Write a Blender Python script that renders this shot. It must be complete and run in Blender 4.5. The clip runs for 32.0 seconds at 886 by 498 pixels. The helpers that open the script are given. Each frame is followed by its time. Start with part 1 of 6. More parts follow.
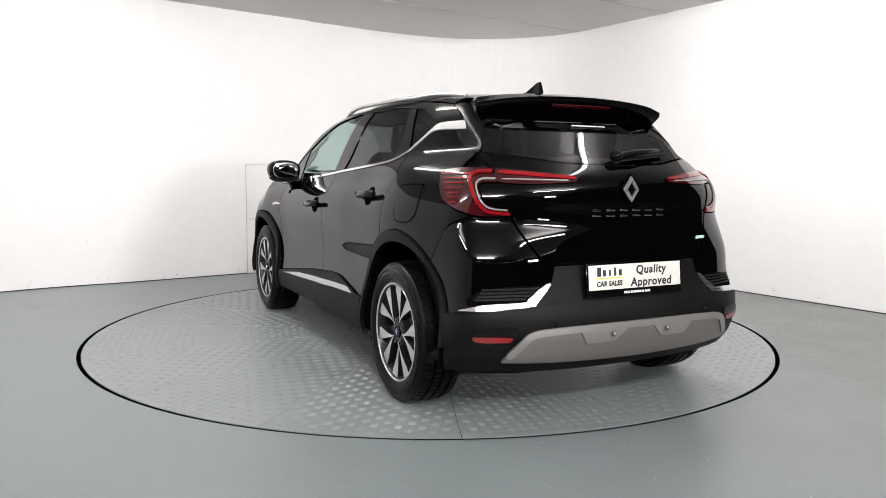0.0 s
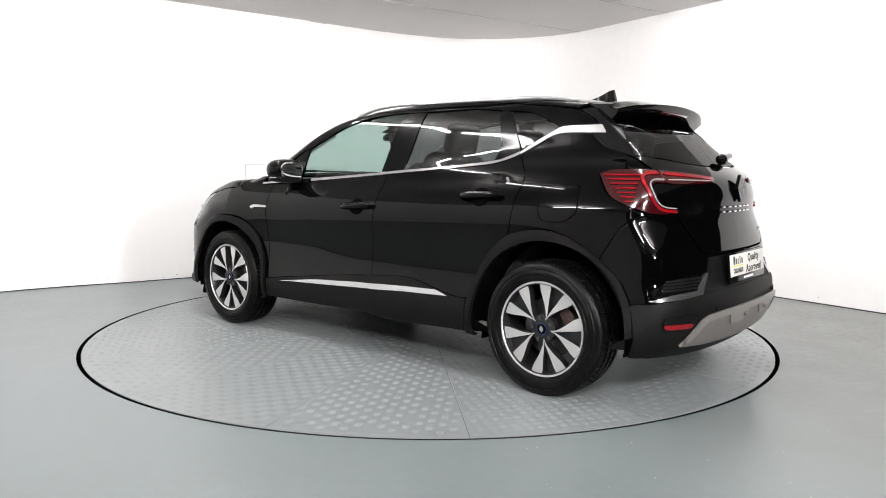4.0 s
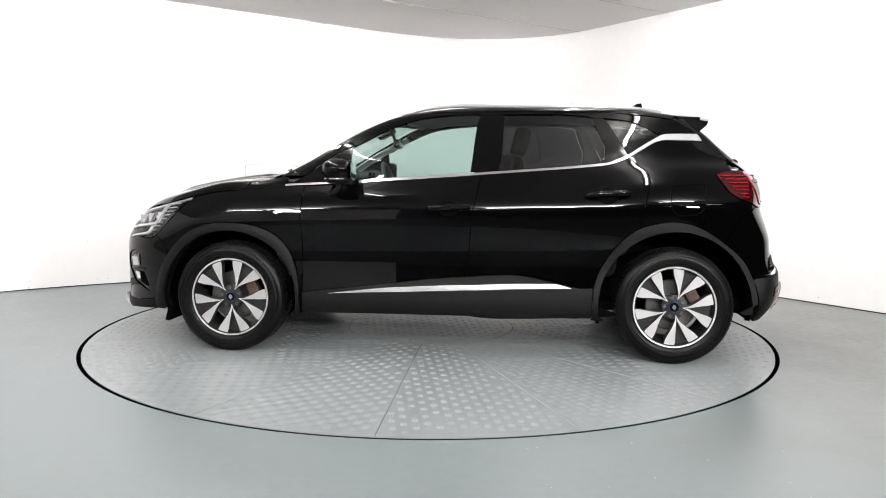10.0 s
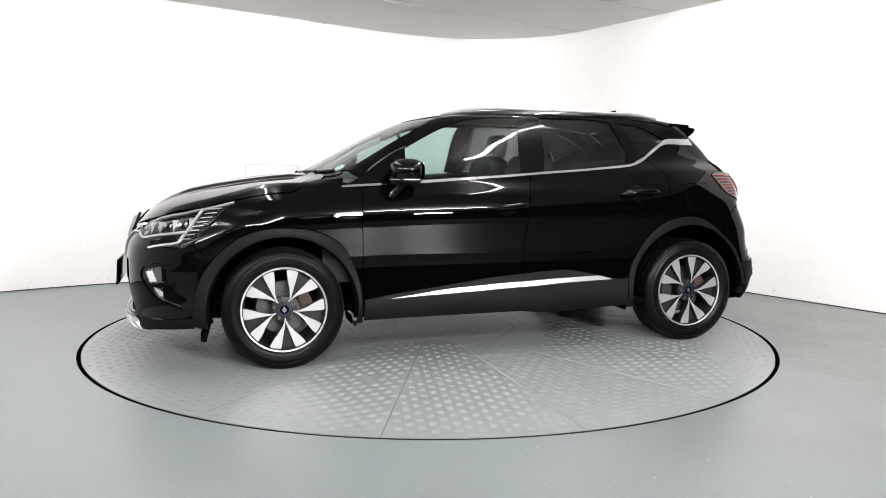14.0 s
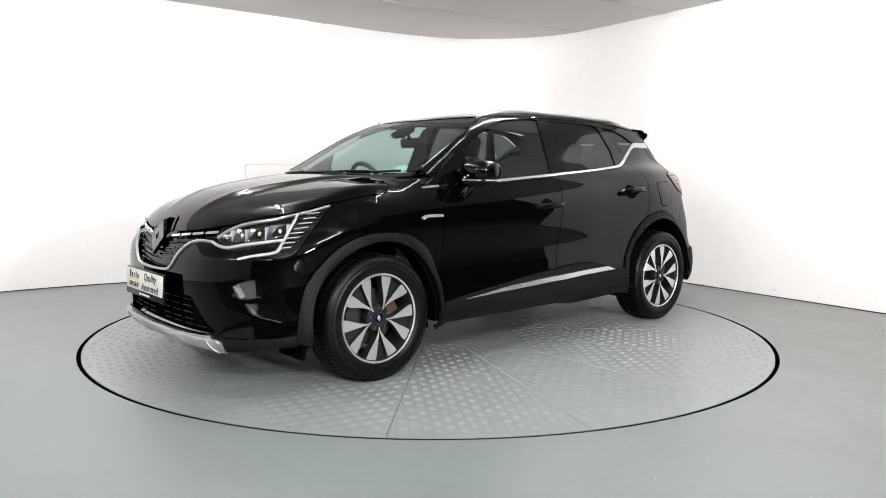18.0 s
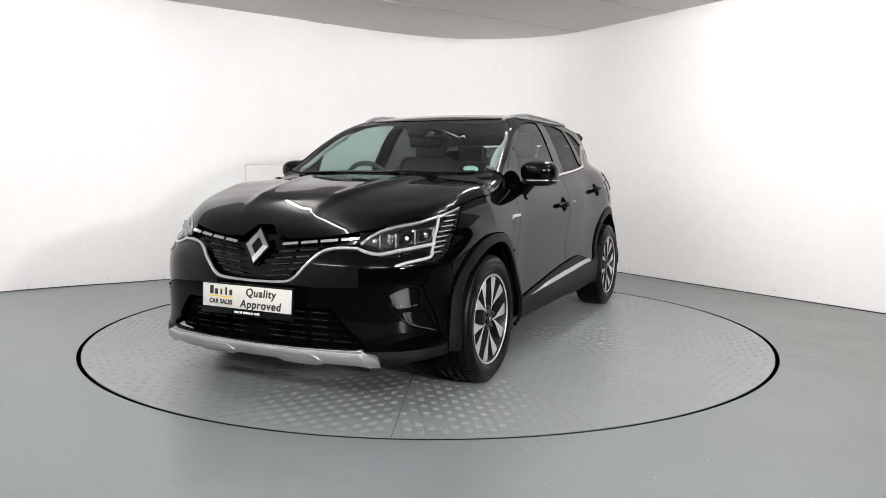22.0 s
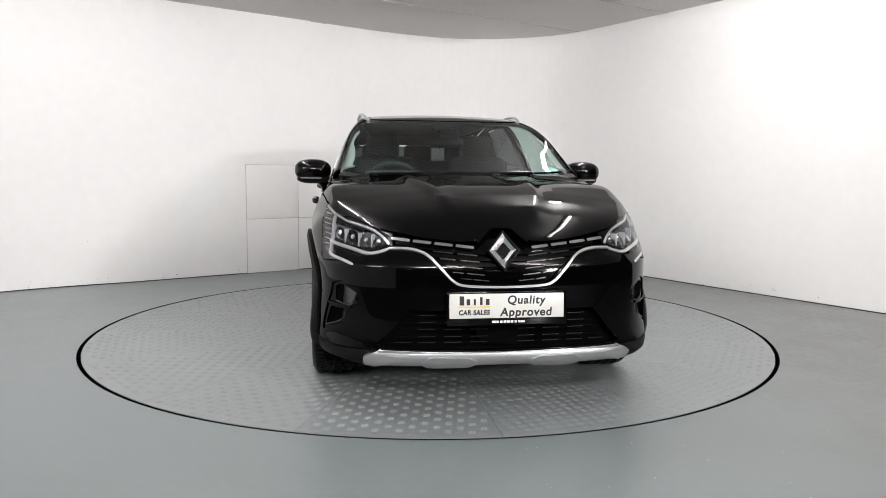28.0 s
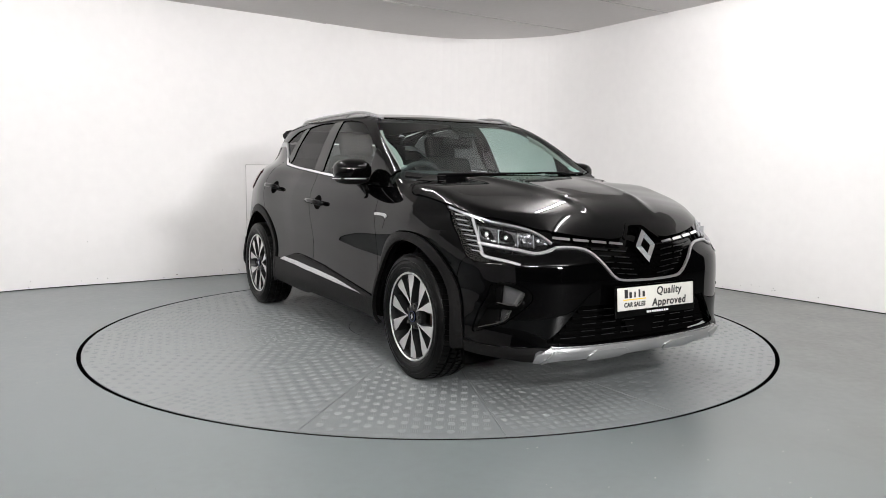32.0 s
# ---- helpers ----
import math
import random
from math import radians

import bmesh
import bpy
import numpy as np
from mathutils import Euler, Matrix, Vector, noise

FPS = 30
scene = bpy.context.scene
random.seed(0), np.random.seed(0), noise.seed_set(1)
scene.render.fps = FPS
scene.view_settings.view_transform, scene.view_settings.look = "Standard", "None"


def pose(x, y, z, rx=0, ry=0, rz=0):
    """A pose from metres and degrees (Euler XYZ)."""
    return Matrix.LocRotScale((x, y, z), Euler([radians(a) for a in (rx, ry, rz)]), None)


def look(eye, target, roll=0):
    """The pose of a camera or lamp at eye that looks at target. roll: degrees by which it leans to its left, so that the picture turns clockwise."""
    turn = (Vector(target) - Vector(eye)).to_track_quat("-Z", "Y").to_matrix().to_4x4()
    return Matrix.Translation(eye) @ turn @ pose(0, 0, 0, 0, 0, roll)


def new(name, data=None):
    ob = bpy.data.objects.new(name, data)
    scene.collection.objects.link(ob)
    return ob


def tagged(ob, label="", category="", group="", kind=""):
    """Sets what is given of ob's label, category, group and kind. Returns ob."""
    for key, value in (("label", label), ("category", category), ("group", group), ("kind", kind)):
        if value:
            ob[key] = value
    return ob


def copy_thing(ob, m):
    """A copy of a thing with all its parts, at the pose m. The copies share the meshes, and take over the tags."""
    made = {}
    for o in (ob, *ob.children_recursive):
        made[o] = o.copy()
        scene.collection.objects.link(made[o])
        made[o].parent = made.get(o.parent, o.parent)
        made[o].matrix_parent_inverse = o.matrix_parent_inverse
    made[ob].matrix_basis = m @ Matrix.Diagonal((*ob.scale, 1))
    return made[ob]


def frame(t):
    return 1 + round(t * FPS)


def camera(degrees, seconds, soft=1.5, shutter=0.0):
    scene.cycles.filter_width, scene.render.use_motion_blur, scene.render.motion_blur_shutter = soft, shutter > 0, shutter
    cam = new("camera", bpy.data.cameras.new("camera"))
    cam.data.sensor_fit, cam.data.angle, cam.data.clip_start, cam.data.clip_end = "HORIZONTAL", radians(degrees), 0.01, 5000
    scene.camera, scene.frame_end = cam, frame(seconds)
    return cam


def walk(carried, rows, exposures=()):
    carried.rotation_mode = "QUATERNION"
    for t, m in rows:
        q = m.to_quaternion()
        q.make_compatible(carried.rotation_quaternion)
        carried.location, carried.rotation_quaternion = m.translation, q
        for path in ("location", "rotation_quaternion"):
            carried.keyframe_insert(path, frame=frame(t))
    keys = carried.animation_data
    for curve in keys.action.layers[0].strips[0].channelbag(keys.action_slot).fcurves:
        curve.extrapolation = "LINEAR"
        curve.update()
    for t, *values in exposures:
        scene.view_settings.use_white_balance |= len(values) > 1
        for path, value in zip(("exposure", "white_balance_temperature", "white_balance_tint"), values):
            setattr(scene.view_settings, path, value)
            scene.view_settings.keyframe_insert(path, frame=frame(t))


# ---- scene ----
# The camera stands still on a tripod before the turntable.
cam = camera(62.28, 32.0, 0.9)
EYE = Vector((0.0, -5.221, 1.096))
AIM = EYE + 5 * Vector((0.0158, 0.9945, -0.1033))
STAND = look(EYE, AIM, 0.51)
walk(cam, [(0.0, STAND), (32.0, STAND)],
     [(0.0, -0.19), (2.5, 0.01), (6.0, 0.16), (11.0, 0.21), (14.0, 0.17), (19.0, 0.03), (23.0, -0.30), (28.0, -0.40), (32.0, -0.33)])

TABLE_R = 2.277          # turntable radius
CAR_SHIFT = (-0.187, 0.063)   # the car's middle from the table's axis
WALL_H = 2.745           # ceiling height of the booth


def heading(t):
    """The table's turn in degrees: 5.8 degrees a second, slowing a little."""
    return 115.88 + 5.846 * t - 0.00228 * t * t


# ---- world and large lights ----
world = bpy.data.worlds.new("hall_dark")
world.use_nodes = True
world.node_tree.nodes["Background"].inputs[0].default_value = (0.5, 0.55, 0.6, 1)
world.node_tree.nodes["Background"].inputs[1].default_value = 0.02
scene.world = world


def area_lamp(name, m, sx, sy, watts, colour=(1, 0.984, 0.985)):
    d = bpy.data.lights.new(name, "AREA")
    d.shape, d.size, d.size_y, d.energy, d.color = "RECTANGLE", sx, sy, watts, colour
    ob = new(name, d)
    ob.matrix_world = m
    return ob


# bare tubes under the booth's ceiling in two rows beside the car: (x, y, turn, watts)
TUBES = [(-1.50, -0.30, 100, 96), (-1.12, -1.85, 104, 40), (1.22, 0.35, 72, 118), (1.45, -1.35, 88, 40)]
TUBE_LONG, TUBE_R, TUBE_Z = 1.45, 0.019, WALL_H - 0.085
# added fill lamps, out of view near the camera, that wash the ceiling and the far wall: (x, y, z, aim x, aim y, aim z,
# watts)
FILLS = [(-2.9, -4.6, 2.60, -1.6, -0.2, 5.6, 105), (2.7, -4.8, 2.60, 1.7, -0.2, 5.6, 105), (0.3, -6.2, 2.60, 0.4, -1.0, 6.0, 280)]
for tx, ty, tz, ax, ay, az, watts in FILLS:
    area_lamp("batten_light", look((tx, ty, tz), (ax, ay, az)), 1.5, 0.07, watts)
# a bright lamp far back in the hall, which throws the car's shadow on the booth wall
area_lamp("hall_light", look((5.2, -8.6, 2.45), (-0.6, 1.0, 0.8)), 0.7, 0.4, 470)


# ---- materials ----
def mat(name, base, rough=0.5, metal=0.0, vary=0.0, scale=6.0, bump=0.0, bump_scale=60.0, rough_vary=0.0, coat=0.0, spec=0.5, island=0.0):
    """A painted or plain surface with stains at two scales and fine relief."""
    m = bpy.data.materials.new(name)
    m.use_nodes = True
    n, k = m.node_tree.nodes, m.node_tree.links
    b = n["Principled BSDF"]
    b.inputs["Base Color"].default_value = (*base, 1)
    b.inputs["Roughness"].default_value = rough
    b.inputs["Metallic"].default_value = metal
    b.inputs["Coat Weight"].default_value = coat
    b.inputs["Coat Roughness"].default_value = 0.015
    b.inputs["Coat IOR"].default_value = 1.28
    b.inputs["Specular IOR Level"].default_value = spec
    tc = n.new("ShaderNodeTexCoord")
    if vary or rough_vary:
        n1, n2 = n.new("ShaderNodeTexNoise"), n.new("ShaderNodeTexNoise")
        n1.inputs["Scale"].default_value, n2.inputs["Scale"].default_value = scale, scale * 9
        n1.inputs["Detail"].default_value, n2.inputs["Detail"].default_value = 6, 4
        mix = n.new("ShaderNodeMath")
        mix.operation = "ADD"
        for t in (n1, n2):
            k.new(tc.outputs["Object"], t.inputs["Vector"])
        k.new(n1.outputs["Fac"], mix.inputs[0])
        k.new(n2.outputs["Fac"], mix.inputs[1])
        if vary:
            r = n.new("ShaderNodeMapRange")
            r.inputs["From Min"].default_value, r.inputs["From Max"].default_value = 0.7, 1.3
            r.inputs["To Min"].default_value, r.inputs["To Max"].default_value = 1 - vary, 1 + vary
            k.new(mix.outputs[0], r.inputs["Value"])
            mul = n.new("ShaderNodeVectorMath")
            mul.operation = "SCALE"
            mul.inputs[0].default_value = base
            k.new(r.outputs[0], mul.inputs["Scale"])
            k.new(mul.outputs[0], b.inputs["Base Color"])
        if rough_vary:
            r = n.new("ShaderNodeMapRange")
            r.inputs["From Min"].default_value, r.inputs["From Max"].default_value = 0.7, 1.3
            r.inputs["To Min"].default_value, r.inputs["To Max"].default_value = rough - rough_vary, rough + rough_vary
            k.new(mix.outputs[0], r.inputs["Value"])
            k.new(r.outputs[0], b.inputs["Roughness"])
    if bump:
        t = n.new("ShaderNodeTexNoise")
        t.inputs["Scale"].default_value, t.inputs["Detail"].default_value = bump_scale, 3
        k.new(tc.outputs["Object"], t.inputs["Vector"])
        u = n.new("ShaderNodeBump")
        u.inputs["Strength"].default_value, u.inputs["Distance"].default_value = bump, 0.01
        k.new(t.outputs["Fac"], u.inputs["Height"])
        k.new(u.outputs[0], b.inputs["Normal"])
    return m


def glass_mat(name, tint, ior=1.5, rough=0.0, edge=0.6):
    """A pane: tinted see-through sheet with a mirror-like gloss by Fresnel."""
    m = bpy.data.materials.new(name)
    m.use_nodes = True
    n, k = m.node_tree.nodes, m.node_tree.links
    n.remove(n["Principled BSDF"])
    see, gloss, mix, lw = n.new("ShaderNodeBsdfTransparent"), n.new("ShaderNodeBsdfGlossy"), n.new("ShaderNodeMixShader"), n.new("ShaderNodeLayerWeight")
    five, fr = n.new("ShaderNodeMath"), n.new("ShaderNodeMapRange")
    lw.inputs["Blend"].default_value = 0.5
    five.operation, five.inputs[1].default_value = "POWER", 4.5
    fr.inputs["To Min"].default_value, fr.inputs["To Max"].default_value = ((ior - 1) / (ior + 1)) ** 2 * 1.6, edge
    k.new(lw.outputs["Facing"], five.inputs[0])
    k.new(five.outputs[0], fr.inputs["Value"])
    see.inputs[0].default_value = (*tint, 1)
    gloss.inputs["Roughness"].default_value = rough
    k.new(fr.outputs[0], mix.inputs[0])
    k.new(see.outputs[0], mix.inputs[1])
    k.new(gloss.outputs[0], mix.inputs[2])
    k.new(mix.outputs[0], n["Material Output"].inputs["Surface"])
    return m


def glow_mat(name, colour, strength):
    m = bpy.data.materials.new(name)
    m.use_nodes = True
    b = m.node_tree.nodes["Principled BSDF"]
    b.inputs["Base Color"].default_value = (*colour, 1)
    b.inputs["Emission Color"].default_value = (*colour, 1)
    b.inputs["Emission Strength"].default_value = strength
    return m


PAINT = mat("black_paint", (0.0008, 0.0008, 0.0009), 0.5, 0, coat=1.0, spec=0.0)
GLOSS = mat("gloss_black_trim", (0.001, 0.001, 0.001), 0.08, spec=0.2)
CLAD = mat("grained_plastic", (0.0036, 0.0034, 0.0034), 0.50, vary=0.12, scale=9, bump=0.12, bump_scale=900, spec=0.12)
DARK = mat("underbody_black", (0.0025, 0.0025, 0.0025), 0.8, vary=0.2, spec=0.0)
CHROME = mat("chrome", (0.82, 0.82, 0.84), 0.08, 1.0)
STRIP = mat("strip_silver", (0.58, 0.58, 0.59), 0.27, 0.85)
SATIN = mat("satin_silver", (0.52, 0.52, 0.525), 0.34, 0.8, bump=0.02, bump_scale=400)
TAUPE = mat("satin_taupe", (0.205, 0.188, 0.177), 0.42, 0.6, bump=0.02, bump_scale=400)
RUBBER = mat("tyre_rubber", (0.0025, 0.0025, 0.0025), 0.34, vary=0.25, scale=12, bump=0.08, bump_scale=300, spec=0.13)
RIM_CUT = mat("machined_alloy", (0.72, 0.71, 0.705), 0.33, 0.85, bump=0.02, bump_scale=500)
RIM_DARK = mat("dark_alloy", (0.03, 0.03, 0.031), 0.35, 0.6)
STEEL = mat("brake_steel", (0.11, 0.108, 0.105), 0.38, 0.9, vary=0.15, scale=20)
RUST = mat("brake_rust", (0.07, 0.042, 0.036), 0.7, 0.3, vary=0.3, scale=30)
RED = mat("red_lens", (0.16, 0.003, 0.006), 0.08, coat=1.0)
RED_DIM = mat("dark_red_lens", (0.028, 0.0015, 0.0025), 0.1, coat=1.0)
GUIDE_DIM = mat("dim_light_guide", (0.20, 0.195, 0.195), 0.22, coat=0.6)
CLEAR_WHITE = mat("light_guide", (0.34, 0.34, 0.35), 0.25, coat=0.6)
LAMP_IN = mat("lamp_silver", (0.15, 0.15, 0.155), 0.14, 0.95)
LAMP_DARK = mat("lamp_bezel", (0.004, 0.004, 0.0043), 0.25, spec=0.2)
TAUPE_PALE = mat("pale_taupe", (0.29, 0.272, 0.258), 0.40, 0.6, bump=0.02, bump_scale=400)
GLASS = glass_mat("clear_glass", (0.62, 0.74, 0.71))
PRIVACY = glass_mat("privacy_glass", (0.13, 0.13, 0.135), edge=0.3)
LENS = glass_mat("lamp_cover", (0.93, 0.94, 0.95))
SEATC = mat("seat_cloth", (0.008, 0.008, 0.0085), 0.85, vary=0.2, scale=15, bump=0.15, bump_scale=700)
DASH = mat("dash_plastic", (0.035, 0.035, 0.037), 0.6, bump=0.08, bump_scale=600)
LINER = mat("grey_headliner", (0.42, 0.42, 0.40), 0.9, bump=0.05, bump_scale=500)
PLATE = mat("plate_white", (0.62, 0.61, 0.57), 0.3, vary=0.03, scale=4)
INK = mat("ink_black", (0.01, 0.01, 0.01), 0.5)
YELLOW = mat("ink_yellow", (0.75, 0.52, 0.02), 0.5)
MARK = mat("mark_silver", (0.66, 0.66, 0.67), 0.16, 0.95)
FOGS = mat("fog_reflector", (0.60, 0.60, 0.61), 0.22, 0.9)
POCKET = mat("fog_silver", (0.13, 0.13, 0.133), 0.30, 0.75)
DASHG = mat("grey_grille_dash", (0.055, 0.055, 0.056), 0.3, 0.9)
TUBE_GLOW = {w: glow_mat("tube_glow", (1.0, 0.982, 0.981), w / (math.pi * 2 * math.pi * TUBE_R * TUBE_LONG)) for w in (118, 96, 40)}
HALL_GLOW = glow_mat("hall_tube_glow", (0.97, 0.985, 1.0), 60)
BLUE = mat("hub_blue", (0.008, 0.02, 0.09), 0.4)
MIRROR = mat("mirror_glass", (0.9, 0.9, 0.9), 0.01, 1.0)
STICKER = mat("sticker_mint", (0.40, 0.58, 0.55), 0.5)
PAPER = mat("paper_white", (0.7, 0.7, 0.7), 0.7)


# ---- mesh helpers ----
def link_mesh(name, verts, faces, material, parent=None, label="", smooth=False, normals=None):
    me = bpy.data.meshes.new(name)
    me.from_pydata([tuple(v) for v in verts], [], [tuple(int(i) for i in f) for f in faces])
    me.materials.append(material)
    if smooth:
        me.polygons.foreach_set("use_smooth", [True] * len(me.polygons))
    me.update()
    if normals is not None:
        me.normals_split_custom_set_from_vertices([tuple(v) for v in normals])
    ob = new(name, me)
    ob.parent = parent
    if label:
        tagged(ob, label)
    return ob


def part(name, bm, material, parent, label="", smooth=True, angle=35):
    """Links a bmesh as one mesh object under a thing or a part."""
    bmesh.ops.recalc_face_normals(bm, faces=bm.faces)
    if smooth:
        for f in bm.faces:
            f.smooth = True
        for e in bm.edges:
            if len(e.link_faces) == 2 and e.calc_face_angle(0) > radians(angle):
                e.smooth = False
    me = bpy.data.meshes.new(name)
    bm.to_mesh(me)
    bm.free()
    me.materials.append(material)
    ob = new(name, me)
    ob.parent = parent
    if label:
        tagged(ob, label)
    return ob


def box(sx, sy, sz, at=(0, 0, 0), rot=(0, 0, 0), bevel=0.0, seg=2, bm=None):
    own = bmesh.new()
    bmesh.ops.create_cube(own, size=1, matrix=Matrix.Diagonal((sx, sy, sz, 1)))
    if bevel:
        bmesh.ops.bevel(own, geom=own.edges[:], offset=bevel, segments=seg, affect="EDGES", profile=0.5)
    bmesh.ops.transform(own, matrix=pose(*at, *rot), verts=own.verts)
    return join(bm, own)


def join(bm, own):
    if bm is None:
        return own
    me = bpy.data.meshes.new("tmp")
    own.to_mesh(me)
    own.free()
    bm.from_mesh(me)
    bpy.data.meshes.remove(me)
    return bm


def rod(points, r, bm=None, seg=10, flat=1.0, closed=False):
    """A tube of radius r along points; flat squeezes it upright."""
    own = bmesh.new()
    pts = [Vector(p) for p in points]
    rings = []
    n = len(pts)
    for i, p in enumerate(pts):
        a = pts[(i - 1) % n] if closed else pts[max(i - 1, 0)]
        b = pts[(i + 1) % n] if closed else pts[min(i + 1, n - 1)]
        d = (b - a).normalized()
        u = d.cross(Vector((0, 0, 1)))
        u = u.normalized() if u.length > 1e-4 else Vector((1, 0, 0))
        w = u.cross(d)
        rr = r[i] if isinstance(r, (list, tuple)) else r
        rings.append([own.verts.new(p + u * rr * math.cos(2 * math.pi * j / seg) + w * rr * flat * math.sin(2 * math.pi * j / seg)) for j in range(seg)])
    for i in range(n if closed else n - 1):
        for j in range(seg):
            own.faces.new((rings[i][j], rings[i][(j + 1) % seg], rings[(i + 1) % n][(j + 1) % seg], rings[(i + 1) % n][j]))
    if not closed:
        own.faces.new(rings[0][::-1])
        own.faces.new(rings[-1])
    return join(bm, own)


def lathe(profile, seg=48, bm=None):
    """Turns (radius, y) pairs round the y axis."""
    own = bmesh.new()
    rings = [[own.verts.new((r * math.cos(2 * math.pi * j / seg), y, r * math.sin(2 * math.pi * j / seg))) for j in range(seg)] for r, y in profile]
    for a, b in zip(rings, rings[1:]):
        for j in range(seg):
            own.faces.new((a[j], a[(j + 1) % seg], b[(j + 1) % seg], b[j]))
    return join(bm, own)


def prism(outline, y0, y1, bm=None, bevel=0.0):
    """A plate with the outline (x, z) from y0 to y1."""
    own = bmesh.new()
    a = [own.verts.new((x, y0, z)) for x, z in outline]
    b = [own.verts.new((x, y1, z)) for x, z in outline]
    own.faces.new(a)
    top = own.faces.new(b[::-1])
    for i in range(len(a)):
        j = (i + 1) % len(a)
        own.faces.new((a[j], a[i], b[i], b[j]))
    if bevel:
        bmesh.ops.bevel(own, geom=list(top.edges), offset=bevel, segments=2, affect="EDGES", profile=0.5)
    return join(bm, own)


def catmull(pts, step):
    """A smooth open line through pts, in steps of about step."""
    p = np.array(pts, float)
    if len(p) == 2:
        n = max(1, int(np.ceil(np.linalg.norm(p[1] - p[0]) / step)))
        return [tuple(p[0] + (p[1] - p[0]) * i / n) for i in range(n + 1)]
    q = np.vstack([2 * p[0] - p[1], p, 2 * p[-1] - p[-2]])
    out = []
    for i in range(1, len(q) - 2):
        n = max(1, int(np.ceil(np.linalg.norm(q[i + 1] - q[i]) / step)))
        for j in range(n):
            t = j / n
            out.append(tuple(0.5 * (2 * q[i] + (q[i + 1] - q[i - 1]) * t + (2 * q[i - 1] - 5 * q[i] + 4 * q[i + 1] - q[i + 2]) * t * t
                                    + (3 * q[i] - q[i - 1] - 3 * q[i + 1] + q[i + 2]) * t ** 3)))
    out.append(tuple(p[-1]))
    return out


def outline(segs, step=0.02):
    """A closed outline of smooth runs that meet in corners."""
    out = []
    for i, s in enumerate(segs):
        s = list(s)
        nxt = segs[(i + 1) % len(segs)]
        if s[-1] != nxt[0]:
            s = s + [nxt[0]]
        out += catmull(s, step)[:-1]
    return out

from mathutils import geometry


# ---- the car's master surface: x forward, y left, z up, from the ground under its middle ----
def curve(pts, sigma):
    """A smooth function through knots (u, v), rounded over sigma."""
    u, v = np.array(pts[0::2], float), np.array(pts[1::2], float)
    if u[0] > u[-1]:
        u, v = u[::-1], v[::-1]
    h = 0.002
    g = np.arange(u[0] - 0.3, u[-1] + 0.3, h)
    lo, hi = (v[1] - v[0]) / (u[1] - u[0]), (v[-1] - v[-2]) / (u[-1] - u[-2])
    f = np.interp(g, u, v)
    f = np.where(g < u[0], v[0] + lo * (g - u[0]), np.where(g > u[-1], v[-1] + hi * (g - u[-1]), f))
    n = int(4 * sigma / h) + 1
    k = np.exp(-0.5 * (np.arange(-n, n + 1) * h / sigma) ** 2)
    s = np.convolve(np.pad(f, n, mode="edge"), k / k.sum(), mode="valid")
    return lambda x: np.interp(x, g, s)


# half width over the height, at the middle of the car
SECTION = curve([0.15, 0.74, 0.22, 0.812, 0.27, 0.842, 0.33, 0.850, 0.40, 0.843, 0.47, 0.831, 0.55, 0.822, 0.64, 0.823, 0.74, 0.835, 0.82, 0.843, 0.87, 0.842, 0.92, 0.831,
                 0.98, 0.808, 1.04, 0.772, 1.10, 0.748, 1.20, 0.708, 1.30, 0.665, 1.38, 0.625, 1.45, 0.575, 1.52, 0.50], 0.018)
# the shoulder rises to the rear; the ends draw in
RISE = curve([2.1, -0.06, 1.4, -0.05, 0.7, -0.015, 0.0, 0.0, -0.8, 0.02, -1.3, 0.055, -1.8, 0.065], 0.12)
TAPER = curve([2.3, -0.17, 2.0, -0.055, 1.75, 0.006, 1.5, 0.028, 1.3, 0.032, 1.05, 0.016, 0.8, 0.004, 0.3, 0.006, -0.2, 0.008, -0.7, 0.008, -0.95, 0.016, -1.3, 0.034, -1.55, 0.027, -1.8, 0.012, -2.1, -0.05], 0.09)
# the tail end tucks in, most at the shoulder
TUCK = curve([-0.8, 0.0, -1.1, 0.006, -1.3, 0.022, -1.5, 0.055, -1.7, 0.092, -1.9, 0.125, -2.1, 0.15], 0.08)
TUCK_UP = curve([0.3, 0.2, 0.55, 0.34, 0.70, 0.54, 0.80, 0.72, 0.90, 0.88, 1.0, 1.0, 1.15, 1.0, 1.30, 0.6, 1.5, 0.3], 0.04)
CABIN = curve([1.3, -0.020, 0.9, -0.004, 0.6, 0.012, 0.0, 0.004, -0.6, -0.022, -1.1, -0.072, -1.6, -0.110], 0.12)
NOSE = curve([0.15, 1.98, 0.20, 2.12, 0.24, 2.165, 0.32, 2.165, 0.42, 2.18, 0.60, 2.18, 0.68, 2.17, 0.76, 2.14, 0.83, 2.10, 0.90, 2.03, 1.0, 1.93], 0.02)
TAIL = curve([0.15, -1.80, 0.24, -1.93, 0.32, -2.00, 0.42, -2.035, 0.50, -2.037, 0.545, -2.022, 0.58, -2.002, 0.66, -1.988, 0.74, -1.982, 0.83, -1.965, 0.90, -1.945, 1.00, -1.955, 1.07, -1.94,
              1.11, -1.905, 1.18, -1.812, 1.25, -1.724, 1.36, -1.585, 1.46, -1.46, 1.55, -1.34], 0.018)
ROUND = curve([0.2, 0.155, 0.60, 0.16, 0.72, 0.15, 0.85, 0.22, 1.0, 0.265, 1.12, 0.34, 1.25, 0.30, 1.5, 0.22], 0.03)
